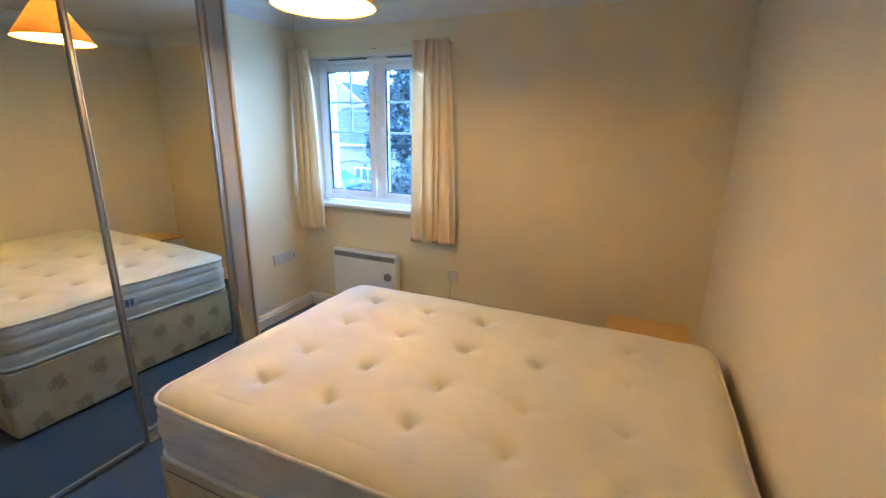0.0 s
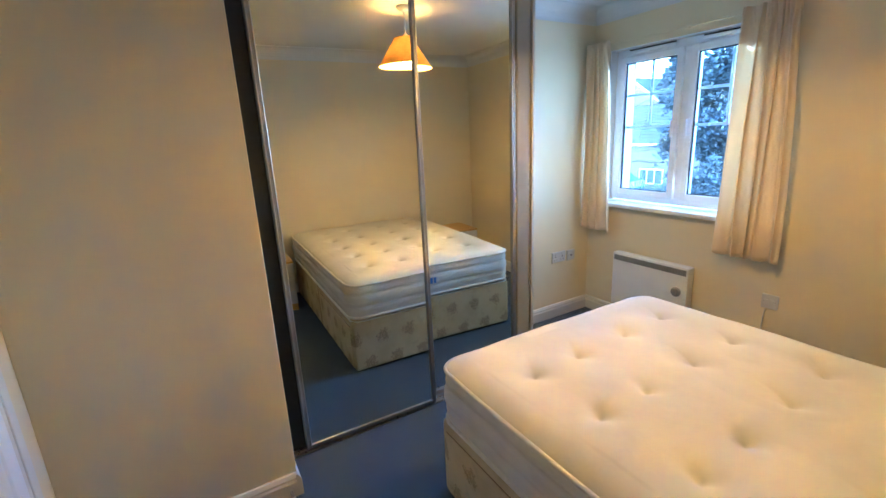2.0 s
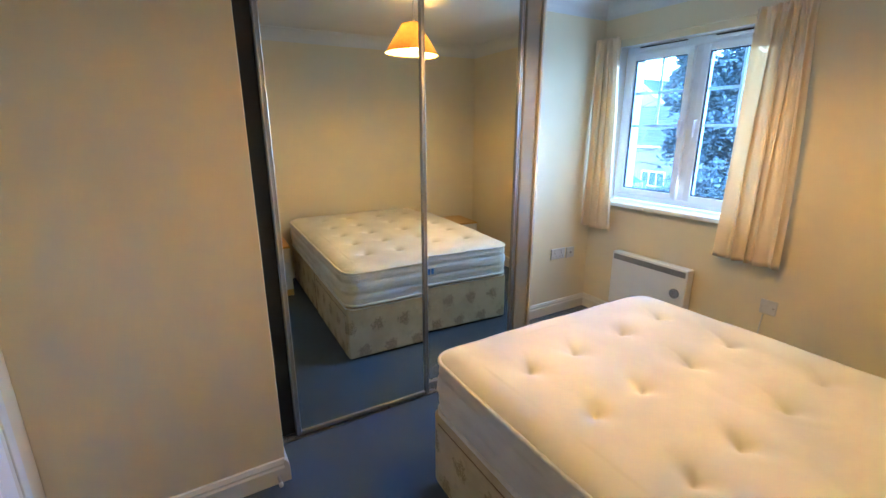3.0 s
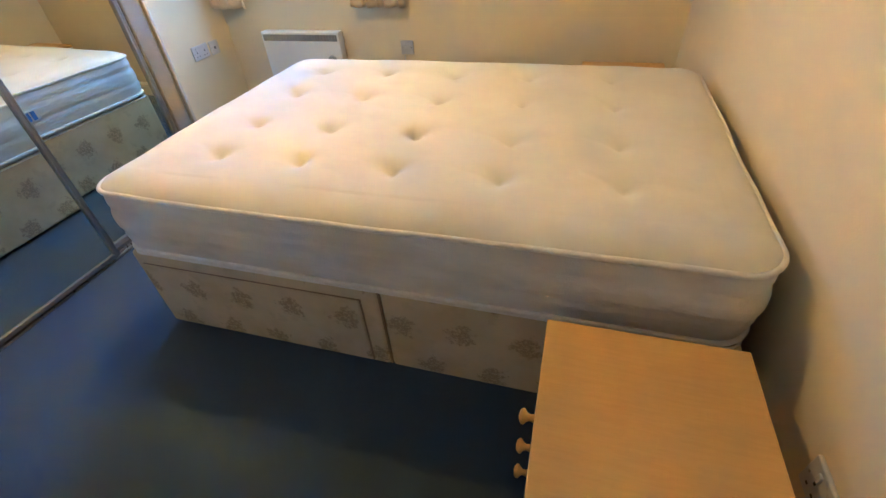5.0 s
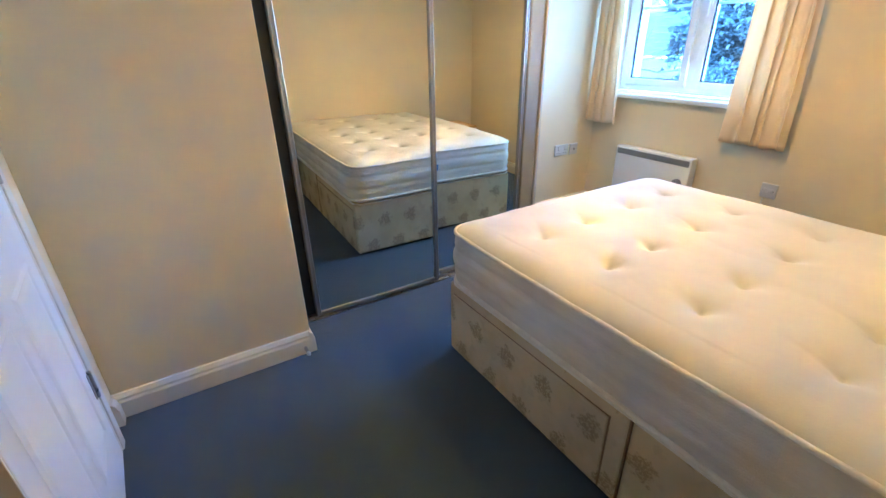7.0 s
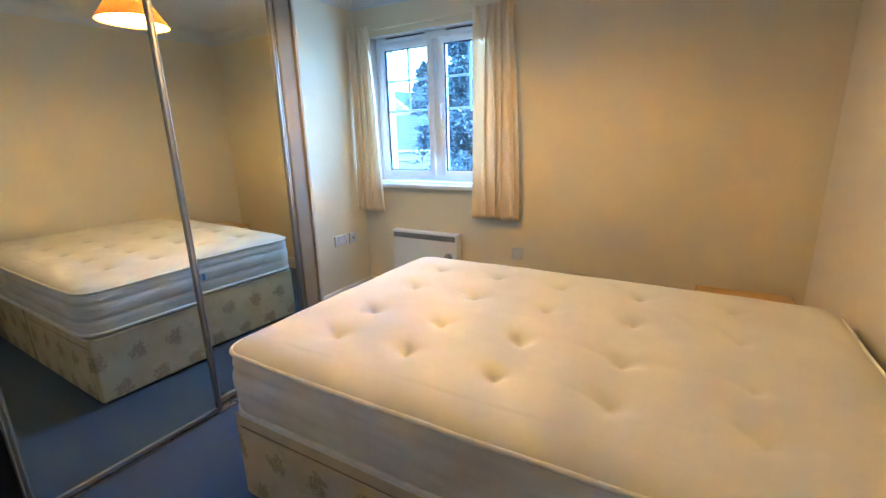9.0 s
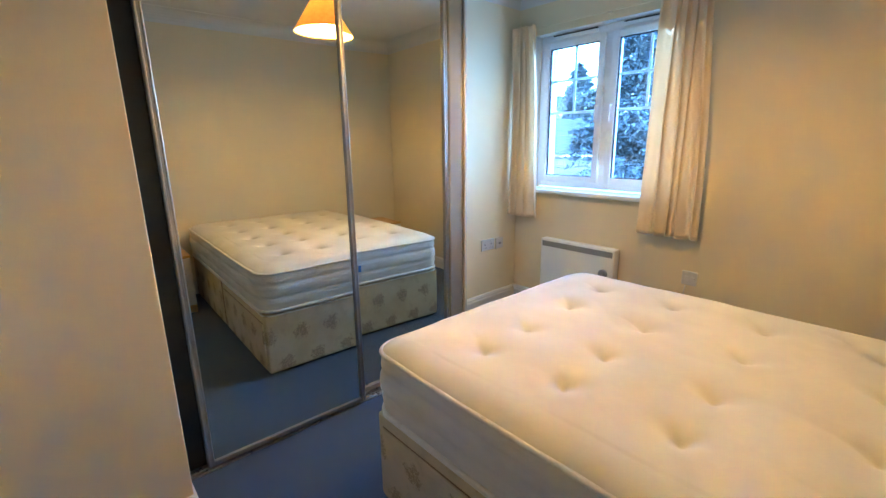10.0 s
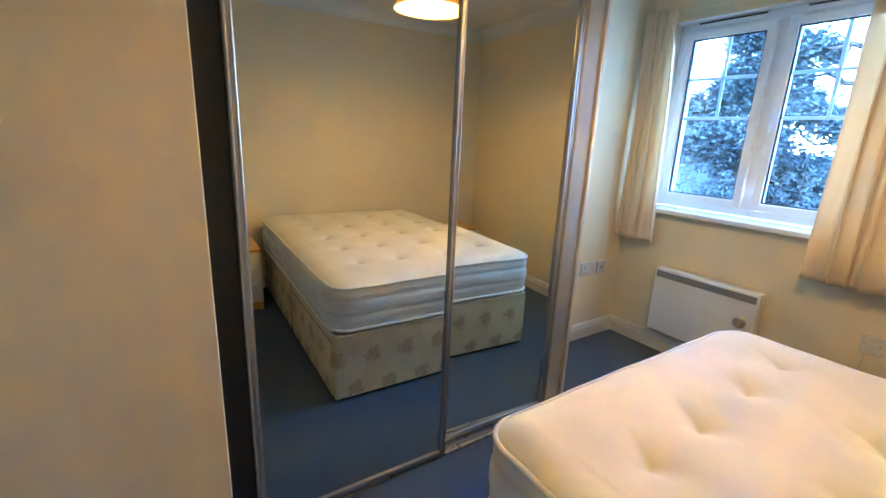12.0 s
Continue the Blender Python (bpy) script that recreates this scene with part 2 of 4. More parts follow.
tyre_m = rubber


# ---- mesh helpers ----
def box(bm, lo, hi, bevel=0.0, segments=2):
    """Adds a box between two corners, its edges rounded by bevel."""
    c = [(a + b) / 2 for a, b in zip(lo, hi)]
    s = [abs(b - a) for a, b in zip(lo, hi)]
    made = bmesh.ops.create_cube(bm, size=1.0, matrix=Matrix.Translation(c) @ Matrix.Diagonal((*s, 1)))
    if bevel:
        edges = list({e for v in made["verts"] for e in v.link_edges})
        bmesh.ops.bevel(bm, geom=edges, offset=bevel, segments=segments, profile=0.5, affect="EDGES")
    return bm


def one_box(lo, hi, bevel=0.0, segments=2):
    return box(bmesh.new(), lo, hi, bevel, segments)


def lathe(bm, profile, centre, n=32, axis="z", caps=True):
    """Adds a turned shape from (radius, height) rows."""
    rings = []
    for r, h in profile:
        ring = []
        for k in range(n):
            a = 2 * math.pi * k / n
            p = (r * math.cos(a), r * math.sin(a), h)
            if axis == "x":
                p = (h, p[0], p[1])
            elif axis == "y":
                p = (p[0], h, p[1])
            ring.append(bm.verts.new([c + q for c, q in zip(centre, p)]))
        rings.append(ring)
    for a, b in zip(rings, rings[1:]):
        for k in range(n):
            bm.faces.new((a[k], a[(k + 1) % n], b[(k + 1) % n], b[k]))
    for ring, flip in ((rings[0], True), (rings[-1], False)):
        if caps and profile[0 if flip else -1][0] > 1e-4:
            bm.faces.new(ring[::-1] if flip else ring)
    return bm


def tube(bm, path, radius, n=8, closed=False):
    """Adds a round bar along a row of points; radius may be a row too."""
    pts = [Vector(p) for p in path]
    rings = []
    for i, p in enumerate(pts):
        a = pts[i - 1] if (i or closed) else p
        b = pts[(i + 1) % len(pts)] if (i < len(pts) - 1 or closed) else p
        d = (b - a).normalized()
        side = d.cross((0, 0, 1)) if abs(d.z) < 0.95 else d.cross((1, 0, 0))
        side.normalize()
        up = side.cross(d)
        r = radius[i] if isinstance(radius, (list, tuple)) else radius
        rings.append([bm.verts.new(p + r * (math.cos(2 * math.pi * k / n) * side + math.sin(2 * math.pi * k / n) * up)) for k in range(n)])
    pairs = list(zip(rings, rings[1:])) + ([(rings[-1], rings[0])] if closed else [])
    for a, b in pairs:
        for k in range(n):
            bm.faces.new((a[k], a[(k + 1) % n], b[(k + 1) % n], b[k]))
    if not closed:
        bm.faces.new(rings[0][::-1])
        bm.faces.new(rings[-1])
    return bm


def run(bm, profile, start, end, out):
    """Adds a moulding: a profile of (out, up) points drawn from start to end, facing the way out."""
    s, e, o = Vector(start), Vector(end), Vector(out)
    a = [bm.verts.new(s + o * p + Vector((0, 0, q))) for p, q in profile]
    b = [bm.verts.new(e + o * p + Vector((0, 0, q))) for p, q in profile]
    n = len(profile)
    for k in range(n):
        bm.faces.new((a[k], a[(k + 1) % n], b[(k + 1) % n], b[k]))
    bm.faces.new(a[::-1])
    bm.faces.new(b)
    return bm


def part(name, bm, material, parent=None, label="", smooth=False):
    """Links a bmesh as one mesh object, under a thing or a part when one is given."""
    bmesh.ops.recalc_face_normals(bm, faces=bm.faces)
    me = bpy.data.meshes.new(name)
    bm.to_mesh(me)
    bm.free()
    me.materials.append(material)
    if smooth:
        me.shade_smooth()
    ob = new(name, me)
    if parent:
        ob.parent = parent
    if label:
        ob["label"] = label
    return ob


def thing(name, at, label, category, group="", kind=""):
    """An Empty at a thing's base; its parts are then made in the world and put under it."""
    ob = new(name)
    ob.location = at
    ob.empty_display_size = 0.1
    return tagged(ob, label, category, group, kind)


def settle(ob):
    """Parts are modelled in world places: take the parent's place out again."""
    bpy.context.view_layer.update()
    for o in ob.children:
        o.matrix_parent_inverse = ob.matrix_world.inverted()
        for q in o.children:
            q.matrix_parent_inverse = Matrix.Identity(4)
    return ob


def structure(name, bm, material, label, category):
    return tagged(part(name, bm, material), label, category, kind="structure")


# ---- the room ----
H = 2.31
XW, XP, XE = -3.0, -2.287, -0.025
YS = -3.36
WX0, WX1, WZ0, WZ1 = -2.855, -1.775, 0.925, 2.015
DX0, DX1, DZ = -2.065, -1.28, 2.0

structure("floor", one_box((XW - 0.12, YS - 1.3, -0.1), (0.12, 0.0, 0.0)), carpet, "dark blue short-pile fitted carpet over the whole floor", "carpet")

bm = bmesh.new()
box(bm, (XW - 0.12, 0, -0.1), (WX0, 0.3, H))
box(bm, (WX1, 0, -0.1), (0.12, 0.3, H))
box(bm, (WX0, 0, -0.1), (WX1, 0.3, WZ0))
box(bm, (WX0, 0, WZ1), (WX1, 0.3, H))
structure("wall_north", bm, wall_paint, "magnolia painted wall round the window", "wall")
structure("wall_east", one_box((XE, YS - 0.12, -0.1), (0.12, 0, H)), wall_paint, "magnolia painted wall behind the bed's head", "wall")
structure("wall_west", one_box((XW - 0.12, YS - 0.12, -0.1), (XW, 0, H)), wall_paint, "magnolia painted wall beside the wardrobe", "wall")
structure("wall_pier", one_box((XW, YS, -0.1), (XP, -2.604, H), 0.003, 2), wall_paint, "magnolia painted pier between wardrobe and door", "wall")
bm = bmesh.new()
box(bm, (XW, YS - 0.12, -0.1), (DX0, YS, H))
box(bm, (DX1, YS - 0.12, -0.1), (0, YS, H))
box(bm, (DX0, YS - 0.12, DZ), (DX1, YS, H))
structure("wall_south", bm, wall_paint, "magnolia painted wall with the door", "wall")
bm = bmesh.new()
box(bm, (XW - 0.12, YS - 1.3, -0.1), (0.12, YS - 1.18, H))
box(bm, (XW - 0.12, YS - 1.18, -0.1), (XW, YS - 0.12, H))
box(bm, (0, YS - 1.18, -0.1), (0.12, YS - 0.12, H))
structure("wall_hall", bm, wall_paint, "plain painted walls of the dark hall", "wall")
structure("ceiling", one_box((XW - 0.12, YS - 1.3, H), (0.12, 0.3, H + 0.12)), ceiling_paint, "white painted plaster ceiling", "ceiling")

# coved cornice
cove = [(0, 0), (0, -0.10)] + [(0.10 - 0.096 * math.cos(a), -0.10 + 0.096 * math.sin(a)) for a in [math.pi / 2 * k / 7 for k in range(8)]] + [(0.10, 0)]
bm = bmesh.new()
run(bm, cove, (XW, 0, H), (0, 0, H), (0, -1, 0))
run(bm, cove, (XE, 0, H), (XE, YS, H), (-1, 0, 0))
run(bm, cove, (XW, 0, H), (XW, -1.03, H), (1, 0, 0))
run(bm, cove, (XP, -2.612, H), (XP, YS, H), (1, 0, 0))
run(bm, cove, (XP, YS, H), (0, YS, H), (0, 1, 0))
structure("trim", bm, ceiling_paint, "white coved plaster cornice under the ceiling", "cornice")

# skirting
skirt = [(0, 0), (0.022, 0), (0.022, 0.070), (0.017, 0.080), (0.017, 0.088), (0.008, 0.103), (0, 0.106)]
for a, b, o in (((XW, 0, 0), (0, 0, 0), (0, -1, 0)), ((XE, 0, 0), (XE, YS, 0), (-1, 0, 0)), ((XW, -0.022, 0), (XW, -1.03, 0), (1, 0, 0)),
                ((XP, -2.604, 0), (XP, YS, 0), (1, 0, 0)), ((XP + 0.022, -2.612, 0), (-2.50, -2.612, 0), (0, 1, 0)),
                ((XP + 0.022, YS, 0), (DX0 - 0.155, YS, 0), (0, 1, 0)), ((DX1 + 0.09, YS, 0), (XE - 0.022, YS, 0), (0, 1, 0))):
    structure("baseboard", run(bmesh.new(), skirt, a, b, o), trim_paint, "white gloss skirting board with a moulded top", "skirting")

# ---- window ----
YF0, YF1 = 0.075, 0.145
win = thing("window_1", (WX0, YF0, WZ0), "white plastic two-light casement window with thin glazing bars", "window", kind="structure")
FX0, FX1, FZ0, FZ1 = WX0 + 0.003, WX1 - 0.003, WZ0 + 0.018, WZ1 - 0.003
XM = (FX0 + FX1) / 2
bm = bmesh.new()
box(bm, (FX0, YF0, FZ0), (FX0 + 0.045, YF1, FZ1), 0.004)
box(bm, (FX1 - 0.045, YF0, FZ0), (FX1, YF1, FZ1), 0.004)
box(bm, (XM - 0.03, YF0 + 0.006, FZ0 + 0.002), (XM + 0.03, YF1 - 0.006, FZ1 - 0.002), 0.004)
box(bm, (FX0, YF0 + 0.003, FZ0), (FX1, YF1 - 0.003, FZ0 + 0.042), 0.004)
box(bm, (FX0, YF0 + 0.003, FZ1 - 0.055), (FX1, YF1 - 0.003, FZ1), 0.004)
part("window_frame", bm, upvc, win)
for xa, xb, hs in ((FX0 + 0.04, XM - 0.025, 1), (XM + 0.025, FX1 - 0.04, -1)):
    za, zb, w = FZ0 + 0.037, FZ1 - 0.05, 0.045
    bm = bmesh.new()
    ya, yb = YF0 - 0.016, YF1 - 0.02
    box(bm, (xa, ya, za), (xa + w, yb, zb), 0.006)
    box(bm, (xb - w, ya, za), (xb, yb, zb), 0.006)
    box(bm, (xa + w - 0.01, ya + 0.003, za), (xb - w + 0.01, yb - 0.003, za + w), 0.006)
    box(bm, (xa + w - 0.01, ya + 0.003, zb - w), (xb - w + 0.01, yb - 0.003, zb), 0.006)
    sash = part("sash", bm, upvc, win)
    gx0, gx1, gz0, gz1 = xa + w, xb - w, za + w, zb - w
    bm = bmesh.new()
    for lo, hi in (((gx0 - 0.002, gz0), (gx0 + 0.006, gz1)), ((gx1 - 0.006, gz0), (gx1 + 0.002, gz1)), ((gx0, gz0 - 0.002), (gx1, gz0 + 0.006)), ((gx0, gz1 - 0.006), (gx1, gz1 + 0.002))):
        box(bm, (lo[0], ya + 0.012, lo[1]), (hi[0], ya + 0.026, hi[1]))
    part("gasket", bm, rubber, sash)
    pane = part("pane", one_box((gx0 - 0.005, 0.094, gz0 - 0.005), (gx1 + 0.005, 0.098, gz1 + 0.005)), glass_m, sash)
    pane.visible_shadow = False
    gh = gz1 - gz0
    z1, z2, xv = gz0 + 0.505 * gh, gz0 + 0.755 * gh, (gx0 + gx1) / 2
    part("glazing_bar", one_box((gx0, 0.101, z1 - 0.009), (gx1, 0.109, z1 + 0.009), 0.002), upvc, sash)
    part("glazing_bar", one_box((gx0, 0.101, z2 - 0.009), (gx1, 0.109, z2 + 0.009), 0.002), upvc, sash)
    part("glazing_bar", one_box((xv - 0.009, 0.100, z1), (xv + 0.009, 0.108, gz1), 0.002), upvc, sash)
    hx = xb - w / 2 if hs > 0 else xa + w / 2
    bm = box(bmesh.new(), (hx - 0.011, ya - 0.012, z1 - 0.02), (hx + 0.011, ya + 0.001, z1 + 0.045), 0.004)
    box(bm, (hx - 0.009, ya - 0.034, z1 + 0.018), (hx + 0.009, ya - 0.01, z1 + 0.036), 0.004)
    box(bm, (hx - 0.009, ya - 0.038, z1 - 0.075), (hx + 0.009, ya - 0.024, z1 + 0.036), 0.005)
    part("handle", bm, upvc, sash, "white plastic window handle")
    part("trickle_vent", box(one_box((xa + 0.06, YF0 - 0.012, FZ1 - 0.036), (xb - 0.06, YF0 + 0.002, FZ1 - 0.014), 0.004), (xa + 0.07, YF0 - 0.0145, FZ1 - 0.030), (xb - 0.07, YF0 - 0.011, FZ1 - 0.022)), upvc, win)
    part("vent_slot", one_box((xa + 0.065, YF0 - 0.009, FZ1 - 0.012), (xb - 0.065, YF0 + 0.001, FZ1 - 0.006)), rubber, win)
bm = one_box((WX0 - 0.03, -0.055, WZ0 - 0.028), (WX1 + 0.03, 0.002, WZ0 + 0.002), 0.008, 3)
box(bm, (WX0 + 0.002, 0.0, WZ0 - 0.001), (WX1 - 0.002, 0.09, WZ0 + 0.0025))
part("window_sill", bm, sill_paint, win, "white gloss window board")
bm = bmesh.new()
box(bm, (WX0 - 0.001, 0.002, WZ0 + 0.003), (WX0 + 0.003, YF0, WZ1))
box(bm, (WX1 - 0.003, 0.002, WZ0 + 0.003), (WX1 + 0.001, YF0, WZ1))
box(bm, (WX0, 0.002, WZ1 - 0.003), (WX1, YF0, WZ1 + 0.001))
part("reveal_lining", bm, sill_paint, win)
settle(win)

# ---- curtains ----
track = thing("curtain_track", (-2.28, -0.05, 2.04), "slim cream curtain track above the window", "curtain track")
part("rail", one_box((-2.985, -0.060, 2.046), (-1.66, -0.050, 2.056), 0.002), wall_paint, track)
for x in (-2.9, -2.28, -1.72):
    part("bracket", one_box((x - 0.01, -0.052, 2.047), (x + 0.01, 0.0, 2.055), 0.002), wall_paint, track)
settle(track)


def curtain(label, top, bottom, z0, z1, folds, seed, lean):
    """A pleated curtain: gathered at its heading, falling in uneven folds that open towards the hem."""
    rng = random.Random(seed)
    ph = [rng.uniform(-0.5, 0.5) for _ in range(40)]
    am = [rng.uniform(0.6, 1.25) for _ in range(40)]
    nu, nv = 150, 44
    bm = bmesh.new()
    rows = []
    for j in range(nv + 1):
        v = j / nv
        z = z1 + (z0 - z1) * v
        a = top[0] + (bottom[0] - top[0]) * v ** 0.8
        b = top[1] + (bottom[1] - top[1]) * v ** 0.8
        open_ = min(1.0, v / 0.09)
        row = []
        for i in range(nu + 1):
            u = i / nu
            s = folds * (u + 0.05 * math.sin(7.3 * u + seed + 0.9 * v) + 0.02 * math.sin(19 * u + 2.2 * v))
            s = max(0.0, s)
            k = int(s)
            wave = math.sin(2 * math.pi * (s + 0.10 * math.sin(3.1 * v + ph[k % 40] * 6)))
            f = s - k
            amp = (am[k % 40] * (1 - f) + am[(k + 1) % 40] * f)
            gather = math.exp(-((v / 0.10) ** 2))
            fine = math.sin(2 * math.pi * s * 2.6 + ph[3] * 9) * (0.0012 + 0.009 * gather)
            y = -0.095 - amp * wave * (0.007 + 0.008 * open_ + 0.007 * v) + fine - lean * v
            x = a + (b - a) * u + 0.010 * math.cos(2 * math.pi * s) * open_ + 0.006 * math.sin(5 * v + ph[k % 40] * 4)
            hem = 0.007 * math.sin(2 * math.pi * s + 1.2) * v + 0.012 * noise.noise((u * 3, seed, v)) * v
            head = 0.010 * abs(math.sin(math.pi * s)) * max(0, 1 - v / 0.04)
            row.append(bm.verts.new((x, min(y, -0.03), z + hem + head)))
        rows.append(row)
    for p, q in zip(rows, rows[1:]):
        for i in range(nu):
            bm.faces.new((p[i], p[i + 1], q[i + 1], q[i]))
    c = thing("curtain", ((top[0] + top[1]) / 2, -0.09, z0), label, "curtain", "curtains at the window")
    cloth = part("cloth", bm, curtain_m, c, smooth=True)
    thick = cloth.modifiers.new("thickness", "SOLIDIFY")
    thick.thickness = 0.003
    tape = one_box((top[0] + 0.006, -0.078, z1 - 0.075), (top[1] - 0.006, -0.062, z1 - 0.005), 0.003)
    part("heading_tape", tape, curtain_m, c)
    return settle(c)


curtain("short cream pleated curtain drawn back beside the side wall", (-2.985, -2.80), (-2.992, -2.705), 0.715, 2.06, 3.6, 3, 0.0)
curtain("short cream pleated curtain drawn back at the window's open side", (-1.925, -1.668), (-1.948, -1.60), 0.715, 2.06, 4.6, 8, 0.0)

# ---- door ----
door = thing("door_1", (DX0, YS, 0), "white panelled door standing slightly ajar in its frame", "door", kind="structure")
for xa, xb in ((DX0 - 0.09, DX0 + 0.006), (DX1 - 0.006, DX1 + 0.09)):
    bm = one_box((xa, YS - 0.002, 0), (xb, YS + 0.018, DZ + 0.08), 0.006, 3)
    box(bm, (xa + 0.02, YS + 0.014, 0), (xb - 0.03, YS + 0.023, DZ + 0.06), 0.004)
    part("architrave", bm, trim_paint, door)
part("architrave", one_box((DX0 - 0.088, YS - 0.002, DZ), (DX1 + 0.088, YS + 0.017, DZ + 0.078), 0.006, 3), trim_paint, door)
# lining and stop: their shade behind the leaf is in the brown colour
bm = bmesh.new()
box(bm, (DX0 - 0.001, YS - 0.121, 0), (DX0 + 0.004, YS - 0.003, DZ))
box(bm, (DX1 - 0.012, YS - 0.121, 0), (DX1 + 0.001, YS - 0.003, DZ))
box(bm, (DX0, YS - 0.121, DZ - 0.012), (DX1, YS - 0.003, DZ + 0.001))
box(bm, (DX1 - 0.11, YS - 0.075, 0), (DX1 - 0.011, YS - 0.016, DZ - 0.01))
part("door_lining", bm, shade_brown, door, "door lining coloured brown for the shade in it")
LEAF, OPENED = 0.715, 3.6
hinge = Matrix.Translation((DX0 + 0.006, YS + 0.022, 0)) @ Matrix.Rotation(radians(OPENED), 4, "Z")
bm = one_box((0.002, -0.036, 0.012), (LEAF, -0.002, DZ - 0.005), 0.003)
box(bm, (0.0, -0.034, 0.014), (LEAF - 0.004, 0.0, DZ - 0.007), 0.003)
leaf = part("leaf", bm, door_paint, door, "white moulded panel door leaf")
leaf.matrix_basis = hinge
part("leaf_edge", one_box((LEAF - 0.001, -0.034, 0.02), (LEAF + 0.002, -0.002, DZ - 0.01)), cream_edge, leaf, "unpainted cream door edge")
for xa, xb in ((0.09, 0.325), (0.395, 0.63)):
    for za, zb in ((0.20, 0.80), (0.93, 1.50), (1.60, 1.88)):
        bm = bmesh.new()
        prof = [((0.0, 0.001), (0.012, 0.006), (0.022, -0.004 + 0.006), (0.04, 0.004))]
        rects = []
        for inset, out in prof[0]:
            rects.append([bm.verts.new(p) for p in ((xa + inset, out, za + inset), (xb - inset, out, za + inset), (xb - inset, out, zb - inset), (xa + inset, out, zb - inset))])
        for p, q in zip(rects, rects[1:]):
            for k in range(4):
                bm.faces.new((p[k], p[(k + 1) % 4], q[(k + 1) % 4], q[k]))
        bm.faces.new(rects[-1])
        part("panel", bm, door_paint, leaf)
for z in (0.32, 1.03, 1.78):
    bm = lathe(bmesh.new(), [(0.0, -0.05), (0.006, -0.05), (0.0065, -0.046), (0.0065, 0.046), (0.006, 0.05), (0.0, 0.05)], (-0.002, 0.005, z), 14)
    box(bm, (-0.012, -0.001, z - 0.048), (0.018, 0.0025, z + 0.048), 0.001)
    part("hinge", bm, steel, leaf, "polished steel butt hinge")
settle(door)

# ---- wardrobe with sliding mirror doors ----
ward = thing("built_in_wardrobe", (-2.75, -1.8, 0), "built-in wardrobe with two sliding mirror doors in silver frames", "wardrobe")
# near-black strip filling the width between pier and mirror frame
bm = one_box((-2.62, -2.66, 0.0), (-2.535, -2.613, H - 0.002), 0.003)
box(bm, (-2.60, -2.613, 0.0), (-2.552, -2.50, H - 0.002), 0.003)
part("black_jamb", bm, near_black, ward, "near-black strip beside the mirror")
bm = one_box((XW + 0.002, -1.083, 0), (-2.56, -1.056, H - 0.002), 0.003)
box(bm, (-2.64, -1.158, 0), (-2.532, -1.052, H - 0.002), 0.012, 4)
part("end_post", bm, post_laminate, ward, "taupe end post of the wardrobe")
part("post_edging", one_box((-2.66, -1.050, 0), (-2.524, -1.028, H - 0.002), 0.005, 3), post_edge, ward, "cream edging strip")
bm = bmesh.new()
box(bm, (-2.60, -2.60, 0.001), (-2.50, -1.185, 0.010), 0.002)
box(bm, (-2.524, -2.60, 0.008), (-2.520, -1.185, 0.016))
box(bm, (-2.566, -2.60, 0.008), (-2.562, -1.185, 0.016))
part("bottom_track", bm, steel, ward, "silver floor track")
part("top_track", one_box((-2.61, -2.61, H - 0.05), (-2.475, -1.160, H - 0.002), 0.003), chrome, ward, "silver head track")
# back of the closed cavity, in the same near-black
part("back_panel", one_box((XW + 0.004, -2.61, 0.0), (XW + 0.016, -1.1, H - 0.004)), near_black, ward)


def mirror_door(xf, ya, yb, turn):
    """A mirror leaf in a rounded silver frame; xf is the face of the glass."""
    za, zb = 0.018, H - 0.03
    pane_ = part("mirror_door", one_box((xf - 0.006, ya + 0.012, za + 0.012), (xf, yb - 0.012, zb - 0.012)), mirror_m, ward, "tall mirror glass")
    for y0, y1 in ((ya, ya + 0.025), (yb - 0.025, yb)):
        b = one_box((xf - 0.022, y0, za), (xf + 0.010, y1, zb), 0.004, 3)
        part("bead", one_box((xf + 0.004, y0 + 0.001, za + 0.002), (xf + 0.013, y0 + 0.009, zb - 0.002), 0.004, 3), chrome, pane_)
        part("bead", one_box((xf + 0.004, y1 - 0.009, za + 0.002), (xf + 0.013, y1 - 0.001, zb - 0.002), 0.004, 3), chrome, pane_)
        part("stile", b, chrome, pane_, "silver stile")
    part("rail", one_box((xf - 0.020, ya + 0.023, za + 0.001), (xf + 0.009, yb - 0.023, za + 0.022), 0.004), chrome, pane_, "silver bottom rail")
    pivot = Matrix.Translation((xf, (ya + yb) / 2, 0))
    pane_.matrix_basis = pivot @ Matrix.Rotation(radians(turn), 4, "Z") @ pivot.inverted()
    part("rail", one_box((xf - 0.020, ya + 0.023, zb - 0.03), (xf + 0.009, yb - 0.023, zb - 0.001), 0.004), chrome, pane_, "silver top rail")


mirror_door(-2.506, -2.512, -1.785, -1.0)
mirror_door(-2.556, -1.82, -1.165, -2.2)
settle(ward)

# ---- bed ----
BX0, BX1, BY0, BY1 = -1.946, -0.080, -2.074, -0.780
TUFT_X = (-1.652, -1.350, -1.043, -0.731, -0.412)
TUFT_Y = (-1.836, -1.604, -1.304, -1.028)


def rounded(u, v, inset=0.0, r=0.10):
    """A point of the bed's plan, u and v from 0 to 1, its corners rounded."""
    x0, x1, y0, y1 = BX0 + inset, BX1 - inset, BY0 + inset, BY1 - inset
    x, y = x0 + (x1 - x0) * u, y0 + (y1 - y0) * v
    cx, cy = min(max(x, x0 + r), x1 - r), min(max(y, y0 + r), y1 - r)
    a, b = (x - cx) / r, (y - cy) / r
    if a and b:
        return cx + r * a * math.sqrt(1 - b * b / 2), cy + r * b * math.sqrt(1 - a * a / 2)
    return x, y


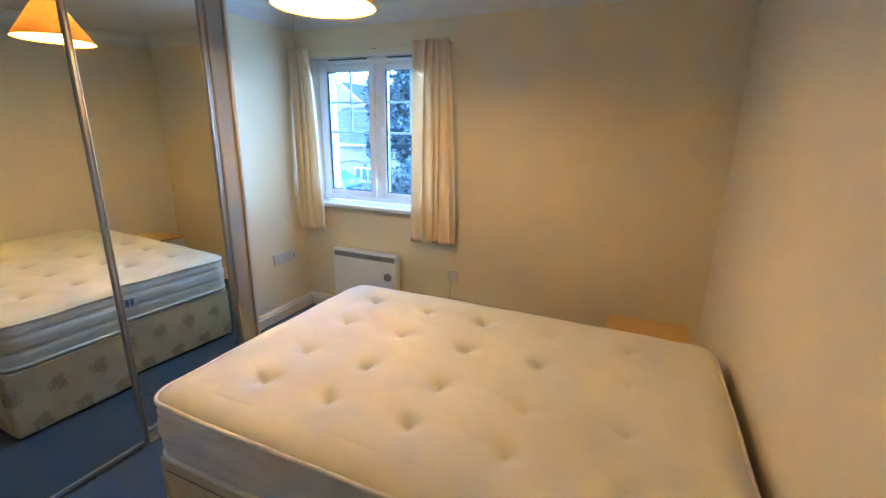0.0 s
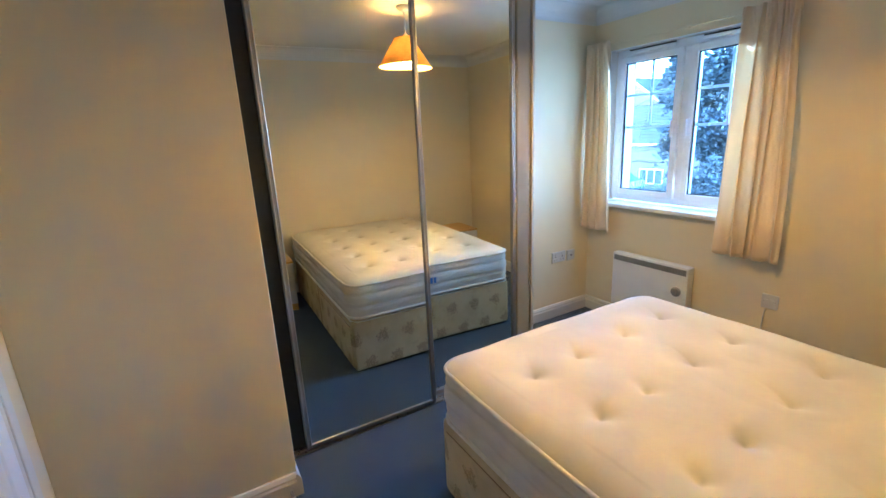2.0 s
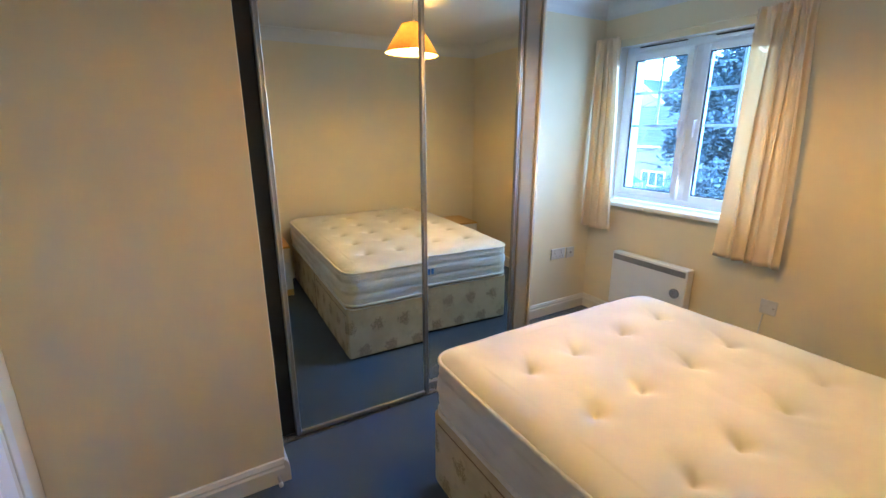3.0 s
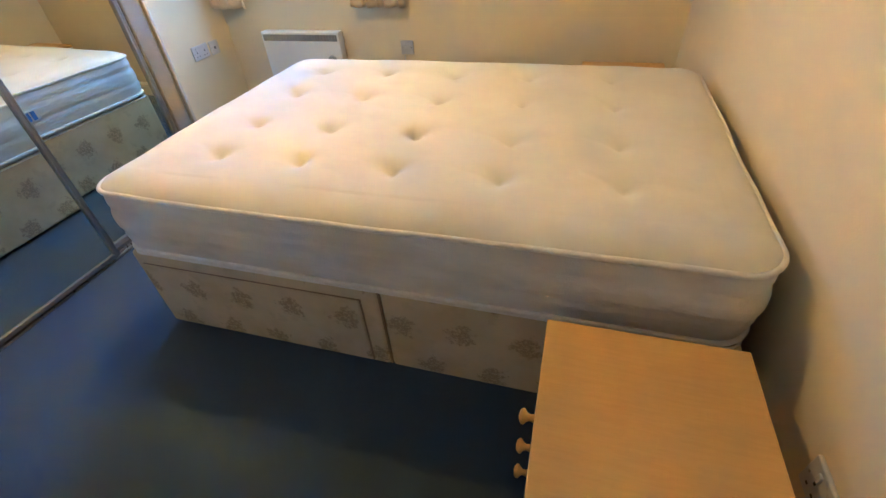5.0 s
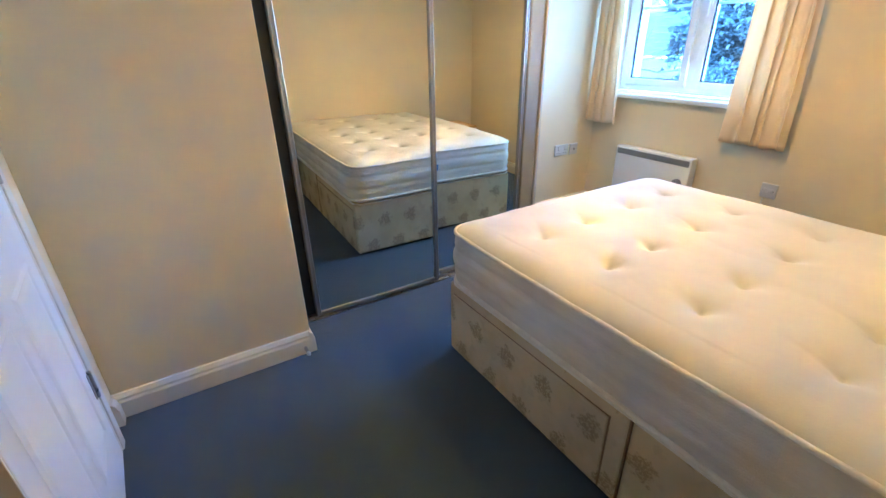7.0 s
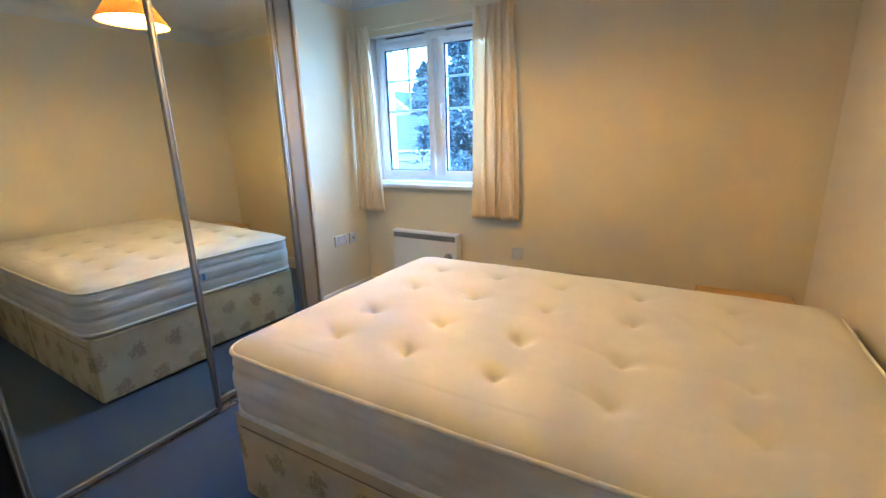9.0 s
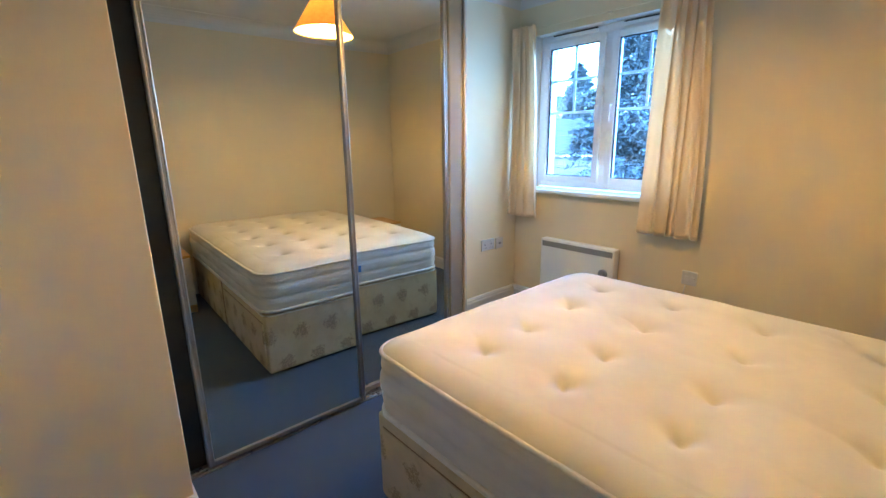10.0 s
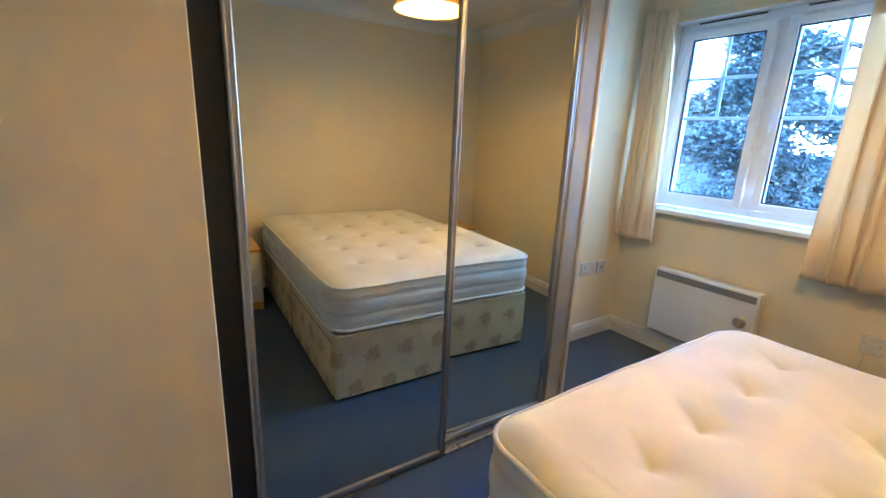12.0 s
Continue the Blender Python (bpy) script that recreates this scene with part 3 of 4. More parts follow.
def outline(inset=0.0, r=0.10, n=16):
    """The rounded outline of the bed, anticlockwise."""
    x0, x1, y0, y1 = BX0 + inset, BX1 - inset, BY0 + inset, BY1 - inset
    pts = []
    for cx, cy, a0 in ((x1 - r, y0 + r, -90), (x1 - r, y1 - r, 0), (x0 + r, y1 - r, 90), (x0 + r, y0 + r, 180)):
        pts += [(cx + r * math.cos(radians(a0 + 90 * k / n)), cy + r * math.sin(radians(a0 + 90 * k / n))) for k in range(n + 1)]
    full = []
    for p, q in zip(pts, pts[1:] + pts[:1]):
        d = math.dist(p, q)
        k = max(1, int(d / 0.035))
        full += [(p[0] + (q[0] - p[0]) * i / k, p[1] + (q[1] - p[1]) * i / k) for i in range(k)]
    return full


def droop(x, y):
    """Slow unevenness of the mattress edge."""
    return 0.008 * noise.noise((x * 2.3, y * 2.3, 1.7)) + 0.004 * noise.noise((x * 7, y * 7, 4.1))


Z_PIPE, Z_LOW = 0.598, 0.384
mattress = thing("mattress", ((BX0 + BX1) / 2, (BY0 + BY1) / 2, 0.364), "bare off-white tufted double mattress lying on the divan", "mattress")
rng = random.Random(5)
tufts = []
for tx in TUFT_X:
    for ty in TUFT_Y:
        deep = 0.025 if tx < -0.9 else 0.022 if tx < -0.6 else 0.018
        skew = -0.05 if tx < -1.5 else -0.03
        tufts.append((tx + skew * (ty + 1.44), ty, deep * rng.uniform(0.9, 1.1), rng.uniform(-0.6, 0.6), rng.uniform(0.88, 1.15)))
bm = bmesh.new()
NU, NV = 300, 208
grid = []
for i in range(NU + 1):
    col = []
    for j in range(NV + 1):
        x, y = rounded(i / NU, j / NV)
        edge = min(x - BX0, BX1 - x, y - BY0, BY1 - y)
        corner_x, corner_y = min(x - BX0, BX1 - x), min(y - BY0, BY1 - y)
        if corner_x < 0.1 and corner_y < 0.1:
            edge = 0.1 - math.hypot(0.1 - corner_x, 0.1 - corner_y)
        edge = max(edge, 0)
        z = Z_PIPE + 0.036 * (1 - math.exp(-edge / 0.035)) + 0.006 * min(1, edge / 0.3)
        z += droop(x, y) * (1.0 if edge < 0.1 else 0.6)
        z -= 0.0012 * max(0.0, 1 - 5 * abs(noise.noise((x * 3.1 + 2 * y, y * 3.1 - x, 7.7)))) * min(1, edge / 0.12)
        for tx, ty, deep, turn, wide in tufts:
            dx, dy = x - tx, y - ty
            if abs(dx) < 0.2 and abs(dy) < 0.2:
                r2 = math.hypot(dx, dy)
                a = math.atan2(dy, dx) + 0.35 * turn
                star = 1 + 0.10 * math.sin(3 * a) + 0.12 * math.sin(a)
                z -= deep * math.exp(-((r2 / (0.037 * wide * star)) ** 1.5)) + 0.005 * math.exp(-((r2 / 0.10) ** 2))
                z -= 0.003 * math.exp(-((r2 / 0.012) ** 2))
                along = dx * math.cos(2.4 + turn) + dy * math.sin(2.4 + turn)
                across = -dx * math.sin(2.4 + turn) + dy * math.cos(2.4 + turn)
                if 0 < along < 0.15:
                    z -= 0.002 * wide * (1 - along / 0.15) * math.exp(-((across / 0.010) ** 2))
        col.append(bm.verts.new((x, y, z)))
    grid.append(col)
for i in range(NU):
    for j in range(NV):
        bm.faces.new((grid[i][j], grid[i + 1][j], grid[i + 1][j + 1], grid[i][j + 1]))
part("top_panel", bm, ticking, mattress, smooth=True)

rim = outline()
bm = bmesh.new()
rings = []
for k in range(25):
    v = k / 24
    z = Z_PIPE + (Z_LOW - Z_PIPE) * v
    bulge = 0.013 * math.sin(math.pi * v) - 0.007 * math.exp(-(((v - 0.30) / 0.06) ** 2)) - 0.006 * math.exp(-(((v - 0.66) / 0.05) ** 2))
    ring = []
    for x, y in rim:
        cx, cy = min(max(x, BX0 + 0.1), BX1 - 0.1), min(max(y, BY0 + 0.1), BY1 - 0.1)
        d = Vector((x - cx, y - cy))
        d.normalize()
        o = bulge + 0.006 * noise.noise((x * 5, y * 5, z * 14)) * math.sin(math.pi * v) - 0.004
        ring.append(bm.verts.new((x + d.x * o, y + d.y * o, z + droop(x, y) * (1 - v))))
    rings.append(ring)
for a, b in zip(rings, rings[1:]):
    for k in range(len(rim)):
        bm.faces.new((a[k], a[(k + 1) % len(rim)], b[(k + 1) % len(rim)], b[k]))
part("side_border", bm, border_m, mattress, "quilted white mattress side", smooth=True)
part("piping", tube(bmesh.new(), [(x, y, Z_PIPE + droop(x, y)) for x, y in rim], 0.0075, 8, True), piping_m, mattress, "white corded top edge", smooth=True)
part("piping", tube(bmesh.new(), [(x, y, Z_LOW) for x, y in rim], 0.008, 8, True), piping_m, mattress, "white corded bottom edge", smooth=True)
bm = bmesh.new()
inner = [bm.verts.new((x, y, Z_LOW - 0.003)) for x, y in outline(0.002)]
low = [bm.verts.new((x, y, 0.364)) for x, y in outline(0.02, 0.09)]
bm.faces.new(inner)
bm.faces.new(low)
for k in range(min(len(inner), len(low))):
    n2 = min(len(inner), len(low))
    bm.faces.new((inner[k], inner[(k + 1) % n2], low[(k + 1) % n2], low[k]))
part("underside", bm, border_m, mattress)
lab = part("label", one_box((BX0 - 0.013, -1.478, 0.462), (BX0 - 0.007, -1.408, 0.517), 0.001), white_plastic, mattress, "small white and blue maker's label")
for ya in (-1.474, -1.446):
    part("label_bar", one_box((BX0 - 0.0145, ya, 0.468), (BX0 - 0.0125, ya + 0.020, 0.510)), blue_label, lab)
settle(mattress)

divan = thing("divan_base", ((BX0 + BX1) / 2, (BY0 + BY1) / 2, 0), "divan bed base in cream sprigged cloth with a drawer", "bed base")
DX, DY0, DY1 = (BX0 + 0.012, -1.027, BX1 - 0.012), BY0 + 0.008, BY1 - 0.015
for xa, xb in ((DX[0], DX[1] - 0.002), (DX[1] + 0.002, DX[2])):
    half = part("base_half", one_box((xa, DY0, 0.014), (xb, DY1, 0.362), 0.014, 3), damask, divan)
    for cx in (xa + 0.10, xb - 0.10):
        for cy in (DY0 + 0.07, DY1 - 0.07):
            b = lathe(bmesh.new(), [(0.022, 0.0), (0.025, 0.004), (0.025, 0.016), (0.014, 0.020), (0.014, 0.03)], (cx, cy, 0.0), 16)
            part("castor", b, rubber, half, "black plastic castor")
drawer = part("drawer_front", one_box((-1.90, DY0 - 0.007, 0.030), (-1.094, DY0 + 0.01, 0.312), 0.005, 3), damask, divan, "flush cloth-covered drawer front")
# thin brown strips stand in for the shade in drawer gap and join
bm = bmesh.new()
box(bm, (-1.093, DY0 - 0.003, 0.030), (-1.088, DY0 + 0.004, 0.317))
box(bm, (-1.90, DY0 - 0.003, 0.313), (-1.088, DY0 + 0.004, 0.316))
part("drawer_gap", bm, shade_brown, divan)
part("join", one_box((DX[1] - 0.0025, DY0 - 0.0012, 0.026), (DX[1] + 0.0025, DY0 + 0.02, 0.358)), shade_brown, divan)
tube_path = [(x, y, 0.358) for x, y in outline(0.012, 0.05)]
part("edge_cord", tube(bmesh.new(), tube_path, 0.005, 8, True), piping_m, divan, smooth=True)
settle(divan)


# ---- bedside cabinets ----
def bedside(x0, x1, y0, y1, top, label):
    c = thing("bedside_cabinet", ((x0 + x1) / 2, (y0 + y1) / 2, 0), label, "bedside cabinet", "pair of bedside cabinets")
    part("top", one_box((x0, y0, top - 0.018), (x1, y1, top), 0.0025), beech, c, "plain beech top")
    for ya, yb in ((y0 + 0.001, y0 + 0.017), (y1 - 0.017, y1 - 0.001)):
        part("side_panel", one_box((x0 + 0.018, ya, 0), (x1 - 0.002, yb, top - 0.0185), 0.0015), beech, c)
    part("back_panel", one_box((x1 - 0.01, y0 + 0.018, 0.02), (x1 - 0.004, y1 - 0.018, top - 0.019)), beech, c)
    part("plinth", one_box((x0 + 0.03, y0 + 0.018, 0), (x0 + 0.045, y1 - 0.018, 0.06)), beech, c)
    h = (top - 0.02 - 0.065) / 3
    for k in range(3):
        za = 0.065 + k * h
        d = part("drawer", one_box((x0 + 0.001, y0 + 0.003, za + 0.002), (x0 + 0.017, y1 - 0.003, za + h - 0.002), 0.002), drawer_white, c, "off-white drawer front")
        b = lathe(bmesh.new(), [(0.0, 0.0), (0.009, 0.0), (0.007, -0.010), (0.010, -0.016), (0.0165, -0.021), (0.0165, -0.026), (0.011, -0.031), (0.0, -0.033)], (x0 + 0.001, (y0 + y1) / 2, za + h / 2), 20, "x")
        part("knob", b, beech, d, "turned beech knob", smooth=True)
    return settle(c)


bedside(-0.548, -0.134, -2.565, -2.155, 0.465, "beech bedside cabinet with white drawers by the bed's open side")
bedside(-0.54, -0.125, -0.64, -0.235, 0.465, "beech bedside cabinet with white drawers in the room's far corner")

# ---- heater ----
heater = thing("panel_heater", (-2.37, -0.05, 0.1), "white wall-mounted electric panel heater with a grey top grille", "heater")
part("body", one_box((-2.675, -0.088, 0.155), (-2.088, -0.018, 0.568), 0.008, 3), heater_enamel, heater)
part("grille", one_box((-2.660, -0.0905, 0.512), (-2.102, -0.087, 0.552), 0.001), dark_slot, heater, "dark grey outlet grille")
for k in range(26):
    x = -2.652 + k * 0.0213
    part("slat", one_box((x, -0.0925, 0.515), (x + 0.004, -0.090, 0.549)), dark_slot, heater)
part("bottom_intake", one_box((-2.65, -0.080, 0.148), (-2.11, -0.030, 0.157)), dark_slot, heater)
dial = part("dial", lathe(bmesh.new(), [(0.0, 0.0), (0.033, 0.0), (0.033, -0.010), (0.028, -0.016), (0.0, -0.017)], (-2.160, -0.088, 0.392), 28, "y"), knob_grey, heater, "grey thermostat dial")
part("dial_grip", one_box((-2.165, -0.112, 0.367), (-2.155, -0.103, 0.417), 0.002), knob_grey, dial)
for x in (-2.56, -2.18):
    part("bracket", one_box((x - 0.02, -0.02, 0.20), (x + 0.02, 0.0, 0.50), 0.002), dark_slot, heater)
settle(heater)


# ---- sockets ----
def outlet(at, out, width, label, kind):
    """A white faceplate on a wall; out is the way it faces."""
    o = Vector(out)
    s = Vector((-o.y, o.x, 0))
    c = thing("wall_socket", at, label, "socket", "wall sockets")
    turn = Matrix((( s.x, o.x, 0, at[0]), (s.y, o.y, 0, at[1]), (0, 0, 1, at[2]), (0, 0, 0, 1)))

    def add(name, bm, mat, parent=c):
        ob = part(name, bm, mat, parent)
        if parent is c:
            ob.data.transform(turn)
        else:
            ob.data.transform(turn)
        return ob

    plate = add("faceplate", one_box((-width / 2, 0, -0.043), (width / 2, 0.010, 0.043), 0.004, 3), white_plastic)
    if kind == "power":
        n = 2 if width > 0.1 else 1
        for k in range(n):
            cx = (k - (n - 1) / 2) * 0.07
            add("rocker", one_box((cx - 0.006, 0.009, 0.010), (cx + 0.006, 0.014, 0.032), 0.002), white_plastic)
            b = one_box((cx - 0.003, 0.0095, -0.002), (cx + 0.003, 0.0108, 0.008))
            box(b, (cx - 0.016, 0.0095, -0.024), (cx - 0.009, 0.0108, -0.019))
            box(b, (cx + 0.009, 0.0095, -0.024), (cx + 0.016, 0.0108, -0.019))
            add("pin_slots", b, rubber)
    elif kind == "spur":
        add("rocker", one_box((0.008, 0.009, -0.012), (0.026, 0.014, 0.012), 0.002), white_plastic)
        add("fuse_holder", one_box((-0.026, 0.009, -0.013), (-0.006, 0.0125, 0.013), 0.002), white_plastic)
    else:
        add("aerial_outlet", lathe(bmesh.new(), [(0.0, 0.009), (0.009, 0.009), (0.009, 0.015), (0.004, 0.015), (0.004, 0.011), (0.0, 0.011)], (0, 0, 0), 16, "y"), knob_grey)
    for sx in (-1, 1):
        add("screw", lathe(bmesh.new(), [(0.0, 0.0095), (0.003, 0.0095), (0.003, 0.0112), (0.0, 0.0115)], (sx * (width / 2 - 0.013), 0, 0), 10, "y"), steel)
    return settle(c)


outlet((-1.648, 0.0, 0.460), (0, -1, 0), 0.086, "white fused connection plate with a cable below", "spur")
outlet((XW, -0.335, 0.50), (1, 0, 0), 0.146, "white double power socket on the side wall", "power")
outlet((XW, -0.20, 0.494), (1, 0, 0), 0.086, "white aerial outlet beside the double socket", "aerial")
outlet((XE, -2.385, 0.352), (-1, 0, 0), 0.146, "white double power socket beside the bedside cabinet", "power")
cable = thing("heater_cable", (-1.645, -0.008, 0.1), "thin white cable running down from the connection plate", "cable")
part("flex", tube(bmesh.new(), [(-1.667, -0.006, 0.412), (-1.671, -0.008, 0.36), (-1.677, -0.006, 0.25), (-1.679, -0.006, 0.15), (-1.682, -0.018, 0.112), (-1.80, -0.019, 0.110), (-2.05, -0.02, 0.112), (-2.10, -0.03, 0.16)], 0.0035, 8), white_plastic, cable, smooth=True)
settle(cable)

# ---- pendant lamp ----
lamp = thing("pendant_lamp", (LAMP[0], LAMP[1], H), "lit pendant lamp with an orange tapered shade", "ceiling lamp")
part("ceiling_rose", lathe(bmesh.new(), [(0.0, 0.0), (0.052, 0.0), (0.052, -0.008), (0.040, -0.024), (0.018, -0.034), (0.0, -0.034)], (*LAMP, H), 32), white_plastic, lamp, "white plastic ceiling rose", smooth=True)
part("flex", tube(bmesh.new(), [(*LAMP, H - 0.03), (LAMP[0] + 0.001, LAMP[1], 2.21), (*LAMP, 2.12)], 0.0035, 8), white_plastic, lamp)
part("lamp_holder", lathe(bmesh.new(), [(0.0, 2.145), (0.010, 2.143), (0.016, 2.125), (0.020, 2.105), (0.020, 2.085), (0.0, 2.085)], (*LAMP, 0), 24), white_plastic, lamp, "white lamp holder", smooth=True)
R0, R1, ZB, ZT = 0.188, 0.078, 1.945, 2.115
shade = part("shade", lathe(bmesh.new(), [(R0, ZB), (R1, ZT), (R1 - 0.0012, ZT), (R0 - 0.0012, ZB), (R0, ZB)], (*LAMP, 0), 64, caps=False), shade_m, lamp, "orange tapered cloth shade", smooth=False)
for z, r in ((ZB, R0), (ZT, R1)):
    ring = [(LAMP[0] + r * math.cos(2 * math.pi * k / 64), LAMP[1] + r * math.sin(2 * math.pi * k / 64), z) for k in range(64)]
    part("rim", tube(bmesh.new(), ring, 0.003, 8, True), shade_m, shade, smooth=True)
for k in range(3):
    a = 2 * math.pi * k / 3 + 0.4
    wire = [(LAMP[0] + 0.02 * math.cos(a), LAMP[1] + 0.02 * math.sin(a), 2.075), (LAMP[0] + R1 * math.cos(a), LAMP[1] + R1 * math.sin(a), ZT)]
    part("spider_wire", tube(bmesh.new(), wire, 0.002, 6), chrome, shade)
shade.data.materials.append(shade_lining)
for f in shade.data.polygons:
    mid = f.center
    out = f.normal.x * (mid.x - LAMP[0]) + f.normal.y * (mid.y - LAMP[1])
    f.material_index = 1 if out < 0 else 0
bulb = part("bulb", lathe(bmesh.new(), [(0.0, 2.086), (0.012, 2.08), (0.014, 2.045), (0.024, 2.018), (0.030, 1.991), (0.027, 1.968), (0.015, 1.952), (0.0, 1.948)], (*LAMP, 0), 28), bulb_m, lamp, "glowing bulb", smooth=True)
settle(lamp)

# ---- door stop on the skirting ----
stop = thing("door_stop", (XP + 0.022, -2.64, 0.02), "small silver spring door stop on the skirting", "door stop")
coil = [(XP + 0.022 + 0.045 * k / 60, -2.640 + 0.006 * math.cos(k * 0.9), 0.035 + 0.006 * math.sin(k * 0.9)) for k in range(61)]
part("spring", tube(bmesh.new(), coil, 0.0016, 6), chrome, stop, smooth=True)
part("tip", lathe(bmesh.new(), [(0.0, 0.0), (0.009, 0.0), (0.009, 0.012), (0.0, 0.013)], (XP + 0.067, -2.640, 0.035), 16, "x"), white_plastic, stop, "white rubber tip", smooth=True)
settle(stop)

# ---- outside ----
GZ = -2.9
bm = bmesh.new()
box(bm, (-700, -700, GZ - 0.5), (700, 700, GZ))
structure("ground", bm, asphalt, "wet dark ground outside the window", "ground")
bm = one_box((XW - 0.12, YS - 1.3, GZ), (0.12, 0.3, -0.104))
structure("wall_lower", bm, render_white, "plain rendered storey below the room", "wall")


def house(name, label, x0, x1, y0, y1, z_eave, z_ridge, wall_m, wins, along="x"):
    h = thing(name, ((x0 + x1) / 2, (y0 + y1) / 2, GZ), label, "house")
    b = one_box((x0, y0, GZ), (x1, y1, z_eave))
    if along == "y":
        v = [b.verts.new(p) for p in ((x0, y0, z_eave), (x1, y0, z_eave), ((x0 + x1) / 2, y0, z_ridge), (x0, y1, z_eave), (x1, y1, z_eave), ((x0 + x1) / 2, y1, z_ridge))]
        b.faces.new((v[0], v[1], v[2]))
        b.faces.new((v[3], v[5], v[4]))
    part("wall", b, wall_m, h)
    b = bmesh.new()
    n = 14
    for side in (-1, 1):
        for k in range(n):
            f0, f1 = k / n, (k + 1) / n + 0.01
            if along == "x":
                ym = (y0 + y1) / 2
                ya, yb = (y0 - 0.3 if side < 0 else y1 + 0.3), ym
                p = [(x, ya + (yb - ya) * f, z_eave - 0.1 + (z_ridge - z_eave + 0.1) * f + (0.05 if f == f0 else 0.0)) for f in (f0, f1) for x in (x0 - 0.3, x1 + 0.3)]
            else:
                xm = (x0 + x1) / 2
                xa, xb = (x0 - 0.3 if side < 0 else x1 + 0.3), xm
                p = [(xa + (xb - xa) * f, y, z_eave - 0.1 + (z_ridge - z_eave + 0.1) * f + (0.05 if f == f0 else 0.0)) for f in (f0, f1) for y in (y0 - 0.3, y1 + 0.3)]
            q = [b.verts.new(c) for c in p]
            b.faces.new((q[0], q[1], q[3], q[2]))
            lo = [b.verts.new((c[0], c[1], c[2] - 0.07)) for c in p[:2]]
            b.faces.new((q[0], q[1], lo[1], lo[0]))
    part("roof", b, slate, h, "grey tiled roof")
    if along == "y":
        for side in (-1, 1):
            xe = x0 - 0.3 if side < 0 else x1 + 0.3
            part("bargeboard", tube(bmesh.new(), [(xe, y0 - 0.3, z_eave - 0.12), ((x0 + x1) / 2, y0 - 0.3, z_ridge + 0.05)], 0.12, 4), upvc, h)
    else:
        part("gutter", tube(bmesh.new(), [(x0 - 0.3, y0 - 0.35, z_eave - 0.1), (x1 + 0.3, y0 - 0.35, z_eave - 0.1)], 0.08, 6), upvc, h)
    for wx, wz, ww, wh in wins:
        wdw = part("window", one_box((wx, y0 - 0.05, wz), (wx + ww, y0 + 0.05, wz + wh), 0.01), upvc, h)
        n = max(2, round(ww / 0.6))
        for k in range(n):
            a = wx + 0.06 + k * (ww - 0.06) / n
            part("pane", one_box((a, y0 - 0.06, wz + 0.07), (a + (ww - 0.06) / n - 0.07, y0 - 0.04, wz + wh - 0.07)), far_glass, wdw)
    return settle(h)


house("white_house", "white rendered house with a grey tiled gable roof", -26.0, -17.2, 27.0, 38.0, 0.2, 3.1, render_white,
      [(-21.6, -2.75, 1.9, 1.1), (-24.6, -2.75, 1.4, 1.1)], "x")
house("cream_house", "taller cream rendered house behind the white one", -37.0, -28.3, 40.0, 52.0, 3.2, 6.4, render_cream,
      [(-33.0, 0.6, 1.5, 1.3), (-30.4, 0.6, 1.2, 1.3)], "y")

car = thing("parked_car", (-19.6, 22.5, GZ), "blue parked car in front of the white house", "car")
bm = bmesh.new()
prof = [(-2.0, 0.28), (-2.05, 0.62), (-1.9, 0.82), (-1.0, 0.92), (-0.45, 1.40), (0.9, 1.42), (1.6, 1.0), (1.98, 0.92), (2.05, 0.5), (1.98, 0.28)]
sides = [[bm.verts.new((-20.6 + x, 22.5 + s * (0.82 if z < 1 else 0.66), GZ + z)) for x, z in prof] for s in (-1, 1)]
for k in range(len(prof)):
    q = (k + 1) % len(prof)
    bm.faces.new((sides[0][k], sides[0][q], sides[1][q], sides[1][k]))
bm.faces.new(sides[0])
bm.faces.new(sides[1][::-1])
body = part("body", bm, car_blue, car)
for xa, xb in ((-0.62, 0.1), (0.18, 1.0)):
    part("side_window", one_box((-20.6 + xa, 22.5 - 0.80, GZ + 0.98), (-20.6 + xb, 22.5 - 0.70, GZ + 1.32), 0.02), far_glass, body)
for xw in (-1.3, 1.3):
    for s in (-1, 1):
        b = lathe(bmesh.new(), [(0.0, -0.1), (0.31, -0.1), (0.33, -0.06), (0.33, 0.06), (0.31, 0.1), (0.0, 0.1)], (-20.6 + xw, 22.5 + s * 0.78, GZ + 0.33), 24, "y")
        wheel = part("wheel", b, tyre_m, car)
        part("rim", lathe(bmesh.new(), [(0.0, -0.11), (0.2, -0.11), (0.2, 0.11), (0.0, 0.11)], (-20.6 + xw, 22.5 + s * 0.78, GZ + 0.33), 18, "y"), chrome, wheel)
settle(car)


def spray(verts, faces, at, size, rng, flat=0.0, along=None):
    """Adds a few narrow leaf blades round a point to the lists of a mesh."""
    for _ in range(3):
        d = Vector((rng.gauss(0, 1), rng.gauss(0, 1), rng.gauss(0, 1) * (1 - flat)))
        if along:
            d = d * 0.55 + along
        d.normalize()
        s = d.cross((rng.gauss(0, 1), rng.gauss(0, 1), rng.gauss(0, 1))).normalized()
        w, l = size * rng.uniform(0.14, 0.28), size * rng.uniform(0.6, 1.2)
        k = len(verts)
        verts += [at - s * w * 0.4, at + d * l * 0.5 + s * w, at + d * l, at + d * l * 0.5 - s * w]
        faces.append((k, k + 1, k + 2, k + 3))


def crown_mesh(verts, faces, material, parent):
    me = bpy.data.meshes.new("crown")
    me.from_pydata([tuple(v) for v in verts], [], faces)
    me.materials.append(material)
    ob = new("crown", me)
    ob.parent = parent
    return ob


